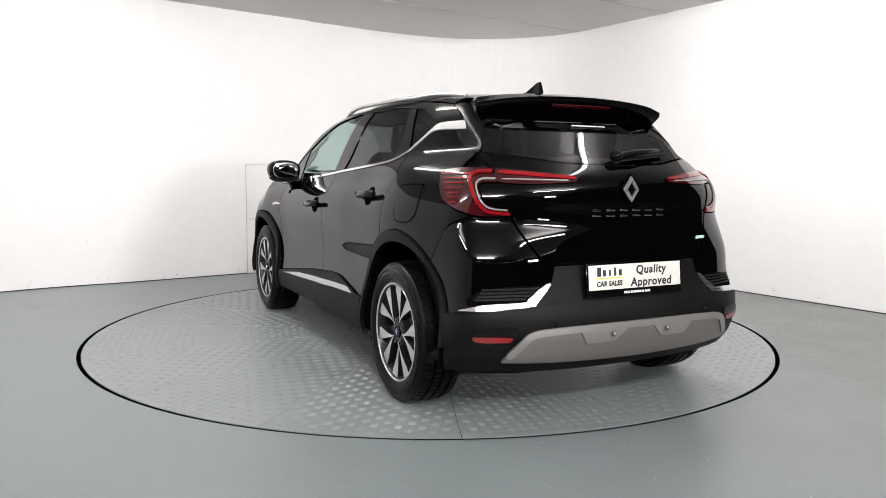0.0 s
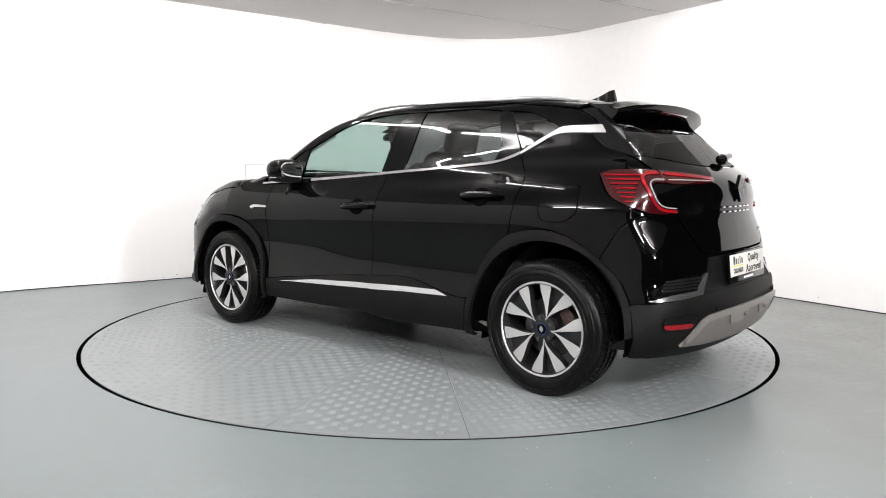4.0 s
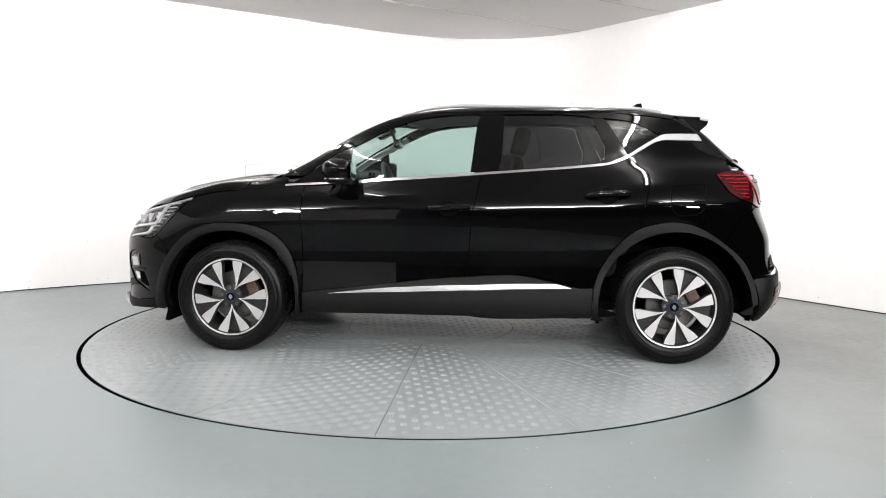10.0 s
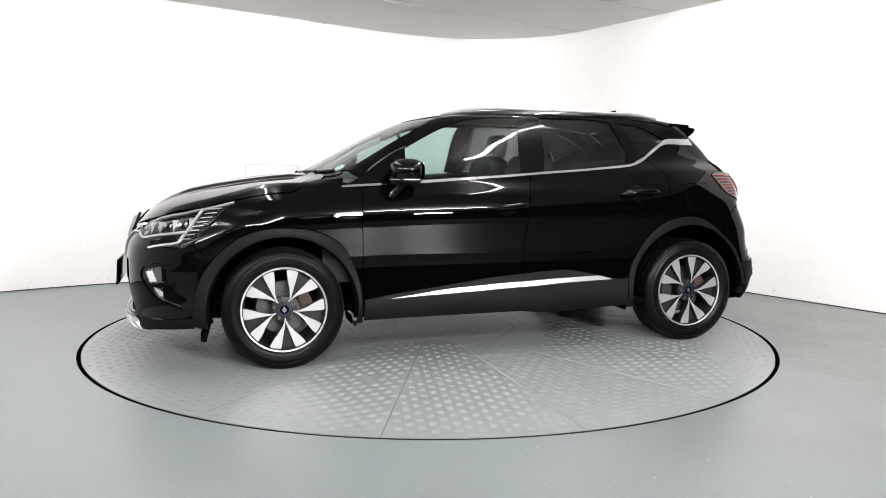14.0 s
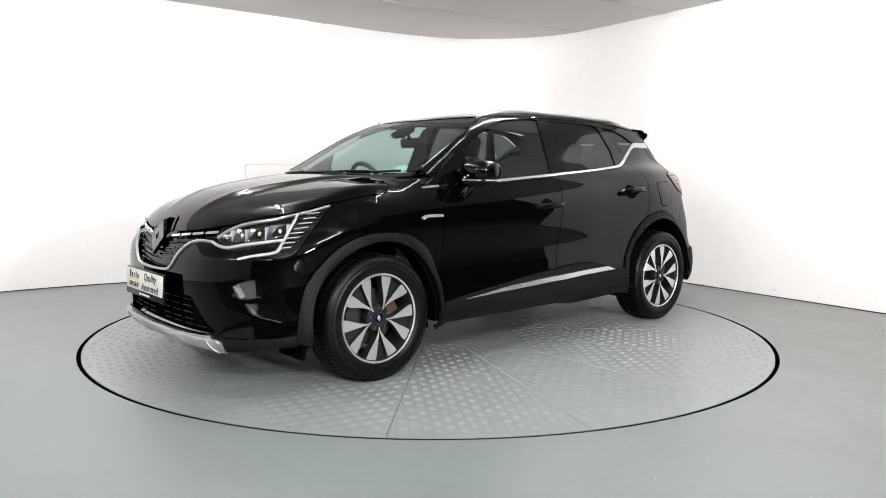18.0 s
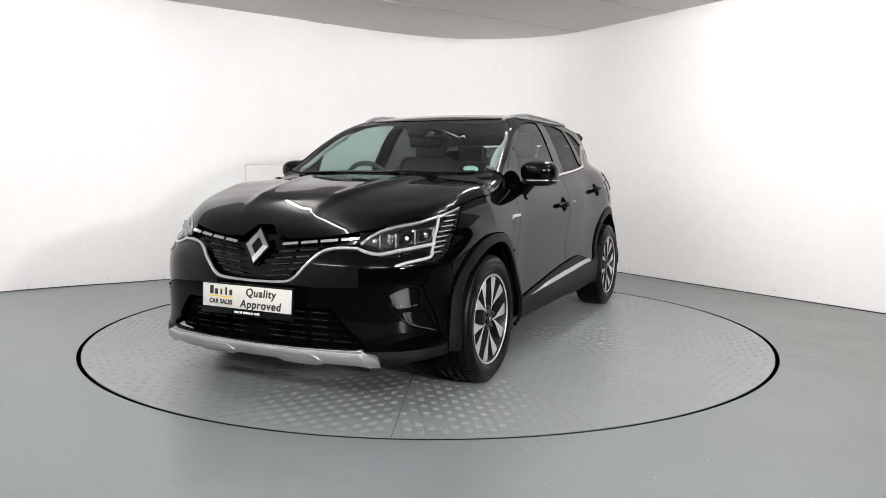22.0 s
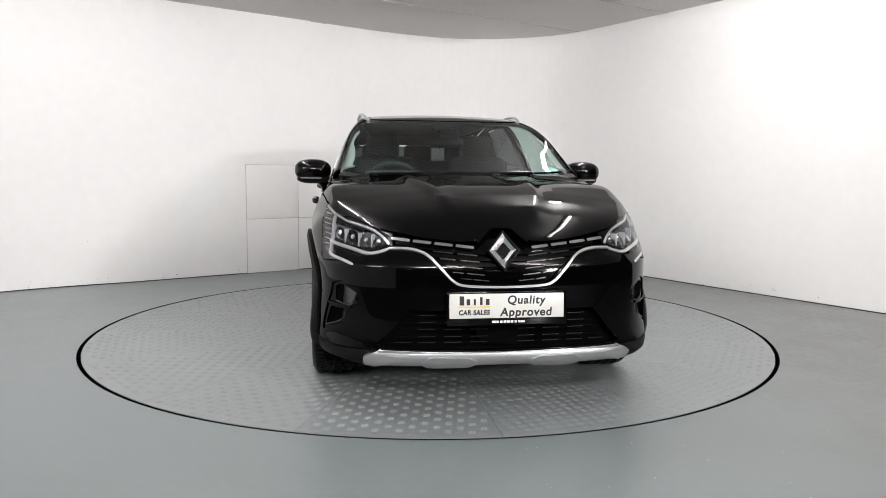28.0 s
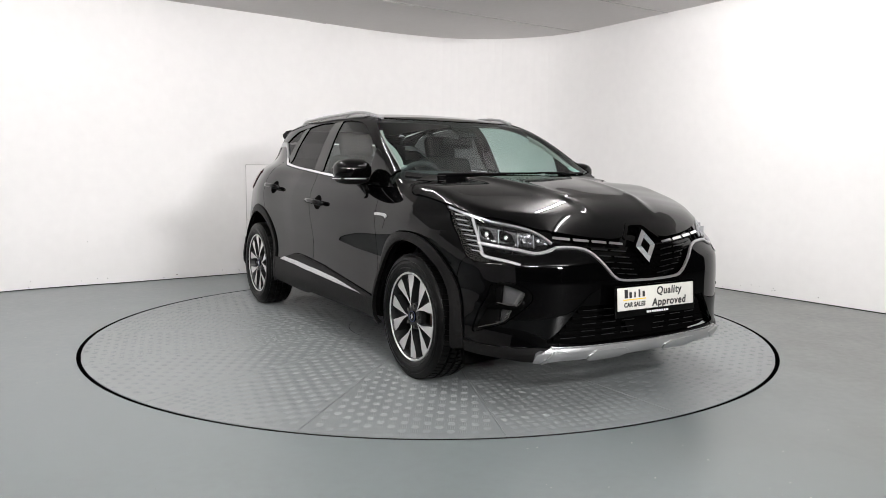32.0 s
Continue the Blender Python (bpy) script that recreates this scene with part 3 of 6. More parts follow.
def tube(name, m, long, r, glow, label, category, group, up):
    """A bare glowing tube with end caps on a slim batten."""
    f = new(name)
    f.matrix_world = m
    tagged(f, label, category, group)
    bm = rod([(-long / 2, 0, 0), (long / 2, 0, 0)], r, seg=10)
    part("tube", bm, glow, f, "glowing tube")
    part("batten", box(long + 0.08, 0.05, 0.03, (0, 0, r + 0.028), (0, 0, 0), 0.006), PAPER, f)
    for s in (-1, 1):
        part("end_cap", box(0.03, 0.045, 0.05, (s * (long / 2 + 0.016), 0, 0.006), (0, 0, 0), 0.006), PAPER, f)
        part("hanger", rod([(s * long * 0.35, 0, r + 0.04), (s * long * 0.35, 0, up)], 0.005), STEEL, f)
    return f


def fixtures():
    for tx, ty, turn, watts in TUBES:
        tube("tube_lamp", pose(tx, ty, TUBE_Z, 0, 0, turn), TUBE_LONG, TUBE_R, TUBE_GLOW[watts], "bare bright tube lamp under the booth ceiling", "tube lamp", "booth tubes", WALL_H - TUBE_Z)
    # housings and hangers for the added, unseen fill lamps
    for tx, ty, tz, ax, ay, az, watts in FILLS:
        f = new("batten_lamp")
        m = look((tx, ty, tz), (ax, ay, az))
        f.matrix_world = m
        tagged(f, "added fill lamp out of view, in a slim white batten housing", "ceiling light", "batten lamps")
        part("housing", box(1.56, 0.10, 0.05, (0, 0, 0.045), (0, 0, 0), 0.008), PAPER, f)
        for s in (-1, 1):
            up = m.inverted().to_3x3() @ Vector((0, 0, 1))
            c = Vector((s * 0.5, 0, 0.05))
            part("hanger", rod([c, c + up * (WALL_H - tz)], 0.006), STEEL, f)
    for i, (x, y) in enumerate([(-6.5, -9), (-3.2, -9.4), (0.5, -9), (3.6, -10.2), (7, -9.2), (-5, -12), (-1.2, -12.4), (2.2, -12.8), (6, -12.2), (-7, -15), (-2.5, -15.3), (1.5, -15), (5, -15.4)]):
        tube("hall_tube", pose(x, y, 4.02, 0, 0, 90 if i % 3 else 12), 1.5, 0.013, HALL_GLOW, "far tube lamp in the dark hall", "tube lamp", "hall tubes", 0.18)


room()
wall_foot()
hatches()
litter()
fixtures()


# ---- the turntable ----
def turntable():
    base = new("turntable")
    tagged(base, "round steel turntable of grey painted tread plate", "turntable")
    bm = lathe([(TABLE_R - 0.012, -0.08), (TABLE_R - 0.012, -0.004)], 160)
    bmesh.ops.transform(bm, matrix=Matrix.Rotation(radians(90), 4, "X"), verts=bm.verts)
    part("rim", bm, GAPM, base, "black rim edge")
    sector = None
    for k in range(16):
        a0, a1 = radians(22.5 * k), radians(22.5 * (k + 1))
        n = 10
        gap = 0.0018
        pts = []
        for r, rev in ((0.59, False), (TABLE_R - 0.004, True)):
            run = [(r, a0 + gap / r + (a1 - a0 - 2 * gap / r) * i / n) for i in range(n + 1)]
            pts += run[::-1] if rev else run
        if sector is None:
            bm = bmesh.new()
            f = bm.faces.new([bm.verts.new((r * math.cos(a), r * math.sin(a), 0.0)) for r, a in pts])
            ret = bmesh.ops.extrude_face_region(bm, geom=[f])
            bmesh.ops.translate(bm, vec=(0, 0, -0.004), verts=[v for v in ret["geom"] if isinstance(v, bmesh.types.BMVert)])
            sector = part("tread_plate", bm, TREAD, base, smooth=False)
        else:
            ob = new("tread_plate", sector.data)
            ob.parent = base
            ob.rotation_euler = (0, 0, radians(22.5 * k))
    bm = bmesh.new()
    bmesh.ops.create_circle(bm, cap_ends=True, radius=0.586, segments=64)
    bmesh.ops.translate(bm, vec=(0, 0, -0.001), verts=bm.verts)
    part("middle_plate", bm, TREAD, base, smooth=False)
    # raised lugs in two directions on each plate
    rng = random.Random(4)
    verts, faces = [], []
    p = 0.052
    for k in range(17):
        mid = radians(22.5 * (k + 0.5))
        c, s = math.cos(mid), math.sin(mid)
        for i in range(12, 46) if k < 16 else range(-11, 12):
            for j in range(-9, 10) if k < 16 else range(-11, 12):
                x, y = i * p * 0.98, j * p
                r, a = math.hypot(x, y), math.atan2(y, x)
                if k == 16 and r > 0.55:
                    continue
                if k < 16 and not (0.61 < r < TABLE_R - 0.03 and abs(a) < radians(11.25) - 0.02 / r):
                    continue
                if rng.random() < 0.03:
                    continue
                t = mid + (math.pi / 2 if (i + j) % 2 else 0)
                cx, cy = c * x - s * y, s * x + c * y
                # a cluster of five short bars
                for b in range(-2, 3):
                    L, W, h, o = 0.0205 - 0.0025 * abs(b), 0.0026, 0.0007, 0.0082 * b
                    n = len(verts)
                    for u, w, z in ((-L, 0, 0), (0, -W, 0), (L, 0, 0), (0, W, 0), (-L * 0.6, 0, h), (0, -W * 0.5, h), (L * 0.6, 0, h), (0, W * 0.5, h)):
                        verts.append((cx + math.cos(t) * u - math.sin(t) * (w + o), cy + math.sin(t) * u + math.cos(t) * (w + o), z))
                    faces += [(n + 4, n + 5, n + 6, n + 7)] + [(n + q, n + (q + 1) % 4, n + 4 + (q + 1) % 4, n + 4 + q) for q in range(4)]
    lugs = link_mesh("tread_pattern", verts, faces, WORN, base, "raised tread lugs worn paler on top")
    tagged(lugs, kind="stuff")
    return base


table = turntable()


# ---- the car ----
car = new("car")
tagged(car, "glossy black compact crossover car with silver trim, parked on the turntable", "car")

AF, AR = (1.32, 0.335), (-1.32, 0.335)
ARCH_F = [(0.882, 0.25), (0.893, 0.42), (0.915, 0.53), (0.960, 0.635), (1.035, 0.718), (1.165, 0.775), (1.31, 0.790), (1.45, 0.778), (1.582, 0.722), (1.70, 0.61), (1.766, 0.495), (1.80, 0.33), (1.798, 0.262)]
ARCH_R = [(-0.843, 0.25), (-0.861, 0.458), (-0.905, 0.565), (-0.971, 0.668), (-1.045, 0.745), (-1.133, 0.797), (-1.284, 0.827), (-1.40, 0.812), (-1.50, 0.768), (-1.60, 0.70), (-1.71, 0.60), (-1.775, 0.46), (-1.79, 0.36)]
SILL = [(0.872, 0.372), (0.730, 0.393), (0.396, 0.433), (0.062, 0.472), (-0.118, 0.486)]
SILL_R = [(-0.118, 0.486), (-0.272, 0.498), (-0.440, 0.499), (-0.608, 0.466), (-0.767, 0.434), (-0.852, 0.436)]
DOOR_F = [(0.867, 1.062), (0.870, 1.0), (0.875, 0.912), (0.882, 0.847), (0.879, 0.781), (0.874, 0.647), (0.872, 0.372)]
DOOR_M = [(-0.118, 0.486), (-0.126, 0.621), (-0.140, 0.789), (-0.159, 0.921), (-0.194, 1.086)]
DOOR_R = [(-1.060, 1.196), (-1.116, 1.142), (-1.157, 1.098), (-1.165, 1.044), (-1.149, 0.979), (-1.129, 0.880), (-1.112, 0.787)]
BELT_F = [(0.867, 1.010), (0.586, 1.026), (0.133, 1.060), (-0.194, 1.086)]
BELT_R = [(-0.194, 1.086), (-0.614, 1.117), (-0.850, 1.137), (-0.930, 1.147), (-0.998, 1.166), (-1.060, 1.196)]
BELT_Q = [(-1.060, 1.196), (-1.140, 1.243), (-1.205, 1.282), (-1.245, 1.297), (-1.293, 1.303), (-1.504, 1.299)]
HOOD_SIDE = [(1.543, 0.942), (1.409, 0.968), (1.300, 0.978), (1.250, 0.988), (1.215, 1.012), (1.195, 1.038), (1.150, 1.050)]
PILLAR_A = [(0.950, 1.110), (0.816, 1.186), (0.682, 1.266), (0.548, 1.340), (0.412, 1.409), (0.274, 1.458)]
ROOF_EDGE = [(0.274, 1.458), (0.07, 1.487), (-0.30, 1.505), (-0.65, 1.497), (-1.0, 1.465), (-1.33, 1.425)]
WIN_TOP_F = [(-0.180, 1.450), (-0.110, 1.453), (0.065, 1.440), (0.238, 1.409), (0.409, 1.337), (0.585, 1.245)]
WIN_TOP_R = [(-0.846, 1.436), (-0.812, 1.443), (-0.636, 1.455), (-0.327, 1.452)]
WIN_TOP_Q = [(-1.253, 1.330), (-1.158, 1.379), (-1.056, 1.417), (-0.926, 1.432)]
V_LOW = [(0.0, 0.583), (0.17, 0.589), (0.233, 0.609), (0.295, 0.672), (0.352, 0.725), (0.42, 0.746), (0.50, 0.748)]
LAMP_TOP = NF((0.506, 0.775), (0.531, 0.803), (0.572, 0.834), (0.614, 0.857), (0.70, 0.8755)) + NS((1.77, 0.887), (1.64, 0.920), (1.543, 0.944))
LAMP_OUT = NS((1.543, 0.944), (1.606, 0.897), (1.705, 0.796), (1.785, 0.71), (1.84, 0.68))
LAMP_LOW = NS((1.84, 0.68)) + NF((0.735, 0.69), (0.66, 0.712), (0.597, 0.728), (0.506, 0.775))
HOOD_FRONT = [(0.0, 0.855), (0.045, 0.853), (0.078, 0.823), (0.120, 0.793), (0.17, 0.785), (0.22, 0.786), (0.329, 0.797), (0.435, 0.814), (0.535, 0.832), (0.575, 0.843), (0.614, 0.860), (0.70, 0.879)]


def plan(pts, view):
    return [(float(x), float(y)) for x, y, z in onto(pts, view)]


def lip(hub, r, rise=0.020):
    """The rise of an arch trim: low at its outer edge, full near the wheel."""
    return lambda v: 0.006 + rise * np.clip((r + 0.075 - np.hypot(v[:, 0] - hub[0], v[:, 1] - hub[1])) / 0.045, 0, 1)


def body_panels():
    P = lambda *a, **k: patch(a[0], a[1], a[2], a[3], car, **k)
    # dark structure under the skin
    under = [[(1.95, 0.24), (1.95, 0.80), (1.70, 0.93), (1.10, 1.04), (0.867, 1.03)], BELT_F[1:], BELT_R[1:], BELT_Q[1:], [(-1.60, 1.20), (-1.75, 1.05), (-1.88, 0.90), (-1.88, 0.25)],
             [(-1.74, 0.25)] + arc(AR[0], AR[1], 0.44, 191, -11, 20), arc(AF[0], AF[1], 0.40, 191, -11, 20)]
    P("body_side", under, "side", DARK, off=-0.016, gap=0, step=0.05, edge=0.03, label="dark inner structure behind the panels")
    full = whole(TR((0.0, 0.26), (0.45, 0.26), (0.70, 0.27)), TR((0.72, 0.30), (0.72, 0.95), (0.66, 1.09)), TR((0.60, 1.10), (0.30, 1.10), (0.0, 1.10)))
    P("rear_structure", full, "tail", DARK, off=-0.02, gap=0, step=0.05, edge=0.03, mirror=False)
    # outer panels
    P("front_wing", [HOOD_SIDE, [(1.150, 1.050), (1.05, 1.058), (0.975, 1.062), (0.988, 1.012)], [(0.988, 1.008), (0.870, 1.010)], DOOR_F[1:-1] + [(0.874, 0.50), (0.897, 0.46)],
                     ARCH_F[2:-3], [(1.725, 0.60), (1.75, 0.66), (1.79, 0.70)], [(1.785, 0.71), (1.705, 0.796), (1.606, 0.897), (1.543, 0.942)]], "side", PAINT)
    P("front_door", [BELT_F, DOOR_M[::-1], SILL[::-1], DOOR_F[:0:-1]], "side", PAINT)
    P("rear_door", [BELT_R, DOOR_R, ARCH_R[5:0:-1], SILL_R[::-1], DOOR_M], "side", PAINT)
    P("rear_wing", [BELT_Q, [(-1.504, 1.299), (-1.56, 1.25), (-1.616, 1.195), (-1.655, 1.128)], [(-1.655, 1.122), (-1.60, 1.115), (-1.548, 1.098)], [(-1.548, 1.098), (-1.621, 0.998), (-1.79, 0.915)],
                    [(-1.79, 0.915), (-1.70, 0.86), (-1.635, 0.76), (-1.60, 0.70)], ARCH_R[9:5:-1] + [ARCH_R[5], (-1.112, 0.787)], DOOR_R[::-1]], "side", PAINT)
    hood = [[(1.135, 0.0), (1.128, 0.2), (1.095, 0.45), (1.06, 0.60)] + [plan([(1.09, 1.056)], "side")[0]], plan(HOOD_SIDE[::-1], "side"), plan([(1.543, 0.946), (1.64, 0.922), (1.77, 0.889)], "side") + plan(HOOD_FRONT[-2::-1], "front")]
    def bulge(v):
        edge = 0.215 + 0.20 * (2.0 - v[:, 0])
        step = np.clip((edge + 0.035 - np.abs(v[:, 1])) / 0.07, 0, 1)
        rib = np.exp(-((np.abs(v[:, 1]) - edge + 0.01) / 0.05) ** 2)
        ends = np.clip((2.03 - v[:, 0]) / 0.22, 0, 1) * np.clip((v[:, 0] - 1.10) / 0.12, 0, 1)
        return (0.013 * step * step * (3 - 2 * step) + 0.007 * rib) * ends
    P("bonnet", whole_top(*hood), "top", PAINT, mirror=False, shape=bulge, step=0.016)
    wind = [[(0.40, 0.0), (0.375, 0.25), (0.32, 0.45)] + plan(PILLAR_A[-1:], "side"), plan(PILLAR_A[::-1], "side"), plan(PILLAR_A[:1], "side") + [(1.05, 0.56), (1.10, 0.35), (1.125, 0.0)]]
    P("windscreen", whole_top(*wind), "top", GLASS, mirror=False, off=-0.004, depth=0.004, gap=0.006, label="clear windscreen with a dark top band")
    P("cowl", whole_top([(1.122, 0.0), (1.095, 0.35), (1.045, 0.56), (0.965, 0.70)], [(1.01, 0.72), (1.07, 0.61), (1.10, 0.45), (1.138, 0.2), (1.145, 0.0)]), "top", CLAD, mirror=False, off=-0.006, label="black plastic scuttle")
    P("side_frame", [PILLAR_A, ROOF_EDGE[1:], [(-1.33, 1.425), (-1.42, 1.375), (-1.504, 1.299)], [(-1.504, 1.299), (-1.472, 1.341), (-1.297, 1.338), (-1.253, 1.330)], WIN_TOP_Q, [(-0.926, 1.432), (-0.846, 1.436)],
                     WIN_TOP_R, [(-0.327, 1.452), (-0.180, 1.450)], WIN_TOP_F, [(0.585, 1.256), (0.679, 1.212), (0.790, 1.140), (0.878, 1.070)]], "side", PAINT)
    roof = [[(0.40, 0.0), (0.375, 0.25), (0.32, 0.45)] + plan(ROOF_EDGE[:1], "side"), plan(ROOF_EDGE, "side"), [plan(ROOF_EDGE[-1:], "side")[0], (-1.40, 0.40), (-1.44, 0.2), (-1.45, 0.0)]]
    P("roof", whole_top(*roof), "top", PAINT, mirror=False, step=0.03)
    P("door_mirror_sail", [[(0.985, 1.014), (0.880, 1.072), (0.679, 1.210), (0.590, 1.250)], [(0.590, 1.250), (0.603, 1.043)], [(0.603, 1.043), (0.77, 1.032), (0.985, 1.014)]], "side", GLOSS, off=-0.004)
    P("pillar_trim", [[(-0.124, 1.103), (-0.178, 1.448)], [(-0.327, 1.450), (-0.290, 1.114)]], "side", GLOSS, off=-0.002, label="gloss black centre pillar")
    P("pillar_trim", [[(-0.846, 1.434), (-0.903, 1.298), (-0.921, 1.257), (-0.912, 1.165)], [(-0.912, 1.162), (-1.00, 1.186), (-1.061, 1.208)], [(-1.061, 1.208), (-0.926, 1.430)]], "side", GLOSS, off=-0.002)
    P("front_window", [[(0.592, 1.046), (0.402, 1.056), (0.133, 1.078), (-0.122, 1.100)], WIN_TOP_F], "side", GLASS, off=-0.008, depth=0.004, label="clear green-tinted front side glass")
    P("rear_window", [[(-0.290, 1.112), (-0.615, 1.132), (-0.912, 1.163)], [(-0.912, 1.163), (-0.921, 1.257), (-0.903, 1.298), (-0.846, 1.434)], WIN_TOP_R], "side", PRIVACY, off=-0.008, depth=0.004, label="dark tinted rear side glass")
    P("quarter_window", [[(-1.066, 1.211), (-1.146, 1.264), (-1.253, 1.328)], WIN_TOP_Q], "side", PRIVACY, off=-0.008, depth=0.004, label="dark tinted quarter glass")
    # cladding
    P("wheel_arch_trim", [ARCH_F, [(1.798, 0.262), (1.722, 0.262)], arc(AF[0], AF[1], 0.408, -10, 194, 24), [(0.94, 0.25), (0.882, 0.25)]], "side", CLAD, depth=0.022, shape=lip(AF, 0.408), label="grey plastic wheel arch trim")
    P("wheel_arch_trim", [ARCH_R, [(-1.79, 0.36), (-1.70, 0.31)], arc(AR[0], AR[1], 0.434, 184, -10, 24), [(-0.92, 0.25), (-0.843, 0.25)]], "side", CLAD, depth=0.022, shape=lip(AR, 0.434, 0.008), label="grey plastic wheel arch trim")
    P("door_cladding", [SILL, [(-0.118, 0.486), (-0.118, 0.265)], [(-0.118, 0.262), (0.876, 0.255)], [(0.876, 0.255), (0.872, 0.372)]], "side", CLAD, off=0.014, label="grey plastic door cladding")
    P("door_cladding", [SILL_R, [(-0.852, 0.43), (-0.845, 0.262)], [(-0.845, 0.262), (-0.118, 0.262)]], "side", CLAD, off=0.014, label="grey plastic door cladding")
    P("sill_strip", [[(0.716, 0.372), (0.40, 0.408), (0.229, 0.420), (-0.114, 0.436)], [(-0.114, 0.407), (0.229, 0.392), (0.50, 0.381), (0.716, 0.371)]], "side", STRIP, off=0.021, gap=0, label="bright silver door strip")
    P("sill_strip", [[(-0.120, 0.437), (-0.40, 0.450), (-0.642, 0.456)], [(-0.642, 0.456), (-0.727, 0.431)], [(-0.727, 0.430), (-0.40, 0.420), (-0.120, 0.407)]], "side", STRIP, off=0.021, gap=0, label="bright silver door strip")
    # window line
    P("window_trim", [[(0.988, 1.009), (0.770, 1.020), (0.602, 1.030)], [(0.602, 1.043), (0.770, 1.033), (0.985, 1.020)]], "side", CHROME, off=0.003, gap=0, label="chrome window line")
    P("window_trim", [[(0.602, 1.027), (0.133, 1.061), (-0.190, 1.086)], [(-0.190, 1.099), (0.133, 1.076), (0.602, 1.043)]], "side", CHROME, off=0.003, gap=0, label="chrome window line")
    P("window_trim", [BELT_R[:1] + [(-0.614, 1.118), (-0.850, 1.138), (-0.930, 1.148), (-0.998, 1.167), (-1.056, 1.194)], [(-1.060, 1.212), (-1.000, 1.187), (-0.910, 1.160), (-0.615, 1.131), (-0.196, 1.100)]], "side", CHROME, off=0.003, gap=0, label="chrome window line")
    P("window_trim", [[(-1.062, 1.197), (-1.140, 1.244), (-1.205, 1.283), (-1.245, 1.298), (-1.293, 1.304), (-1.500, 1.300)], [(-1.500, 1.300), (-1.472, 1.341)], [(-1.472, 1.341), (-1.297, 1.338), (-1.253, 1.330)],
                      [(-1.253, 1.330), (-1.147, 1.268), (-1.064, 1.213)]], "side", SATIN, off=0.003, gap=0, label="satin silver pillar flash")


def front_end():
    P = lambda *a, **k: patch(a[0], a[1], a[2], a[3], car, **k)
    fog = [NF((0.768, 0.578), (0.725, 0.597), (0.66, 0.572), (0.636, 0.533), (0.652, 0.492), (0.726, 0.405)), NF((0.726, 0.405)) + NS((1.85, 0.352)), NS((1.84, 0.358), (1.865, 0.45), (1.905, 0.53)) + NF((0.768, 0.578))]
    up = [NF((0.757, 0.566), (0.731, 0.580), (0.690, 0.565), (0.664, 0.549)), NF((0.664, 0.549), (0.689, 0.492)), NF((0.689, 0.492), (0.752, 0.500))]
    low = [NF((0.778, 0.467), (0.708, 0.467)), NF((0.708, 0.467), (0.731, 0.416)), NF((0.731, 0.416)) + NS((1.865, 0.374))]
    mouth = whole(NF((0.0, 0.302), (0.30, 0.304), (0.545, 0.314)), NF((0.572, 0.325), (0.515, 0.374), (0.425, 0.478)), NF((0.42, 0.481), (0.0, 0.481)))
    other = [[(-u, w) for u, w in run][::-1] for run in fog[::-1]]
    P("front_bumper", whole(NF(*V_LOW), NF((0.50, 0.748), (0.506, 0.770)), LAMP_LOW[::-1], NS((1.79, 0.70), (1.75, 0.66), (1.725, 0.60)), NS((1.766, 0.495), (1.80, 0.33)),
                            NS((1.80, 0.31)) + NF((0.80, 0.30), (0.70, 0.295), (0.60, 0.298), (0.40, 0.285), (0.0, 0.285))), "nose", PAINT, mirror=False, holes=[mouth, fog, other], step=0.02)
    P("lower_grille", mouth, "nose", DARK, off=-0.05, mirror=False, gap=-0.01, label="black lower grille")
    P("fog_recess", fog, "nose", GLOSS, off=-0.007, gap=0.001, holes=[up, low], step=0.015, label="gloss black fog lamp surround")
    for hole in (up, low):
        P("fog_pocket", hole, "nose", POCKET, off=-0.034, gap=-0.006, step=0.015, label="silvered fog lamp pocket")
    P("lower_bumper", whole(NF((0.0, 0.285), (0.40, 0.285), (0.60, 0.298), (0.70, 0.295), (0.80, 0.30)) + NS((1.80, 0.31)), NS((1.80, 0.31), (1.79, 0.255)), NS((1.79, 0.250)) + NF((0.74, 0.240), (0.63, 0.226), (0.30, 0.222), (0.0, 0.228))),
      "nose", CLAD, mirror=False, off=0.004, depth=0.03, label="grey plastic lower bumper")
    def skid(v):
        """Rises from the lower edge to a ridge under the upper one."""
        return 0.022 * np.clip((v[:, 1] - 0.225) / 0.05, 0, 1) - 0.010 * np.clip((v[:, 1] - 0.282) / 0.02, 0, 1)

    P("skid_plate", whole(NF((0.0, 0.296), (0.30, 0.299), (0.53, 0.303), (0.552, 0.305)), NF((0.552, 0.305), (0.625, 0.266)), NF((0.625, 0.265), (0.624, 0.221)), NF((0.624, 0.220), (0.58, 0.218), (0.51, 0.228)), NF((0.51, 0.228), (0.37, 0.227)),
                          NF((0.37, 0.227), (0.34, 0.218)), NF((0.34, 0.218), (0.145, 0.218)), NF((0.145, 0.218), (0.117, 0.228)), NF((0.115, 0.228), (0.0, 0.228))), "nose", SATIN, mirror=False, off=0.004, depth=0.03, step=0.012, shape=skid, label="silver front skid plate")
    P("skid_ridge", ribbon(NF((0.560, 0.293), (0.30, 0.289), (0.0, 0.287), (-0.30, 0.289), (-0.560, 0.293)), 0.013, 0.4), "nose", STRIP, off=0.022, gap=0, mirror=False, label="raised silver upper edge")
    P("skid_pad", [NF((0.366, 0.252), (0.325, 0.273)), NF((0.325, 0.273), (0.163, 0.270)), NF((0.163, 0.270), (0.122, 0.250)), NF((0.150, 0.220), (0.335, 0.220))], "nose", SATIN, off=0.010, shape=skid, gap=0, depth=0.014, step=0.012, label="raised silver skid pad")
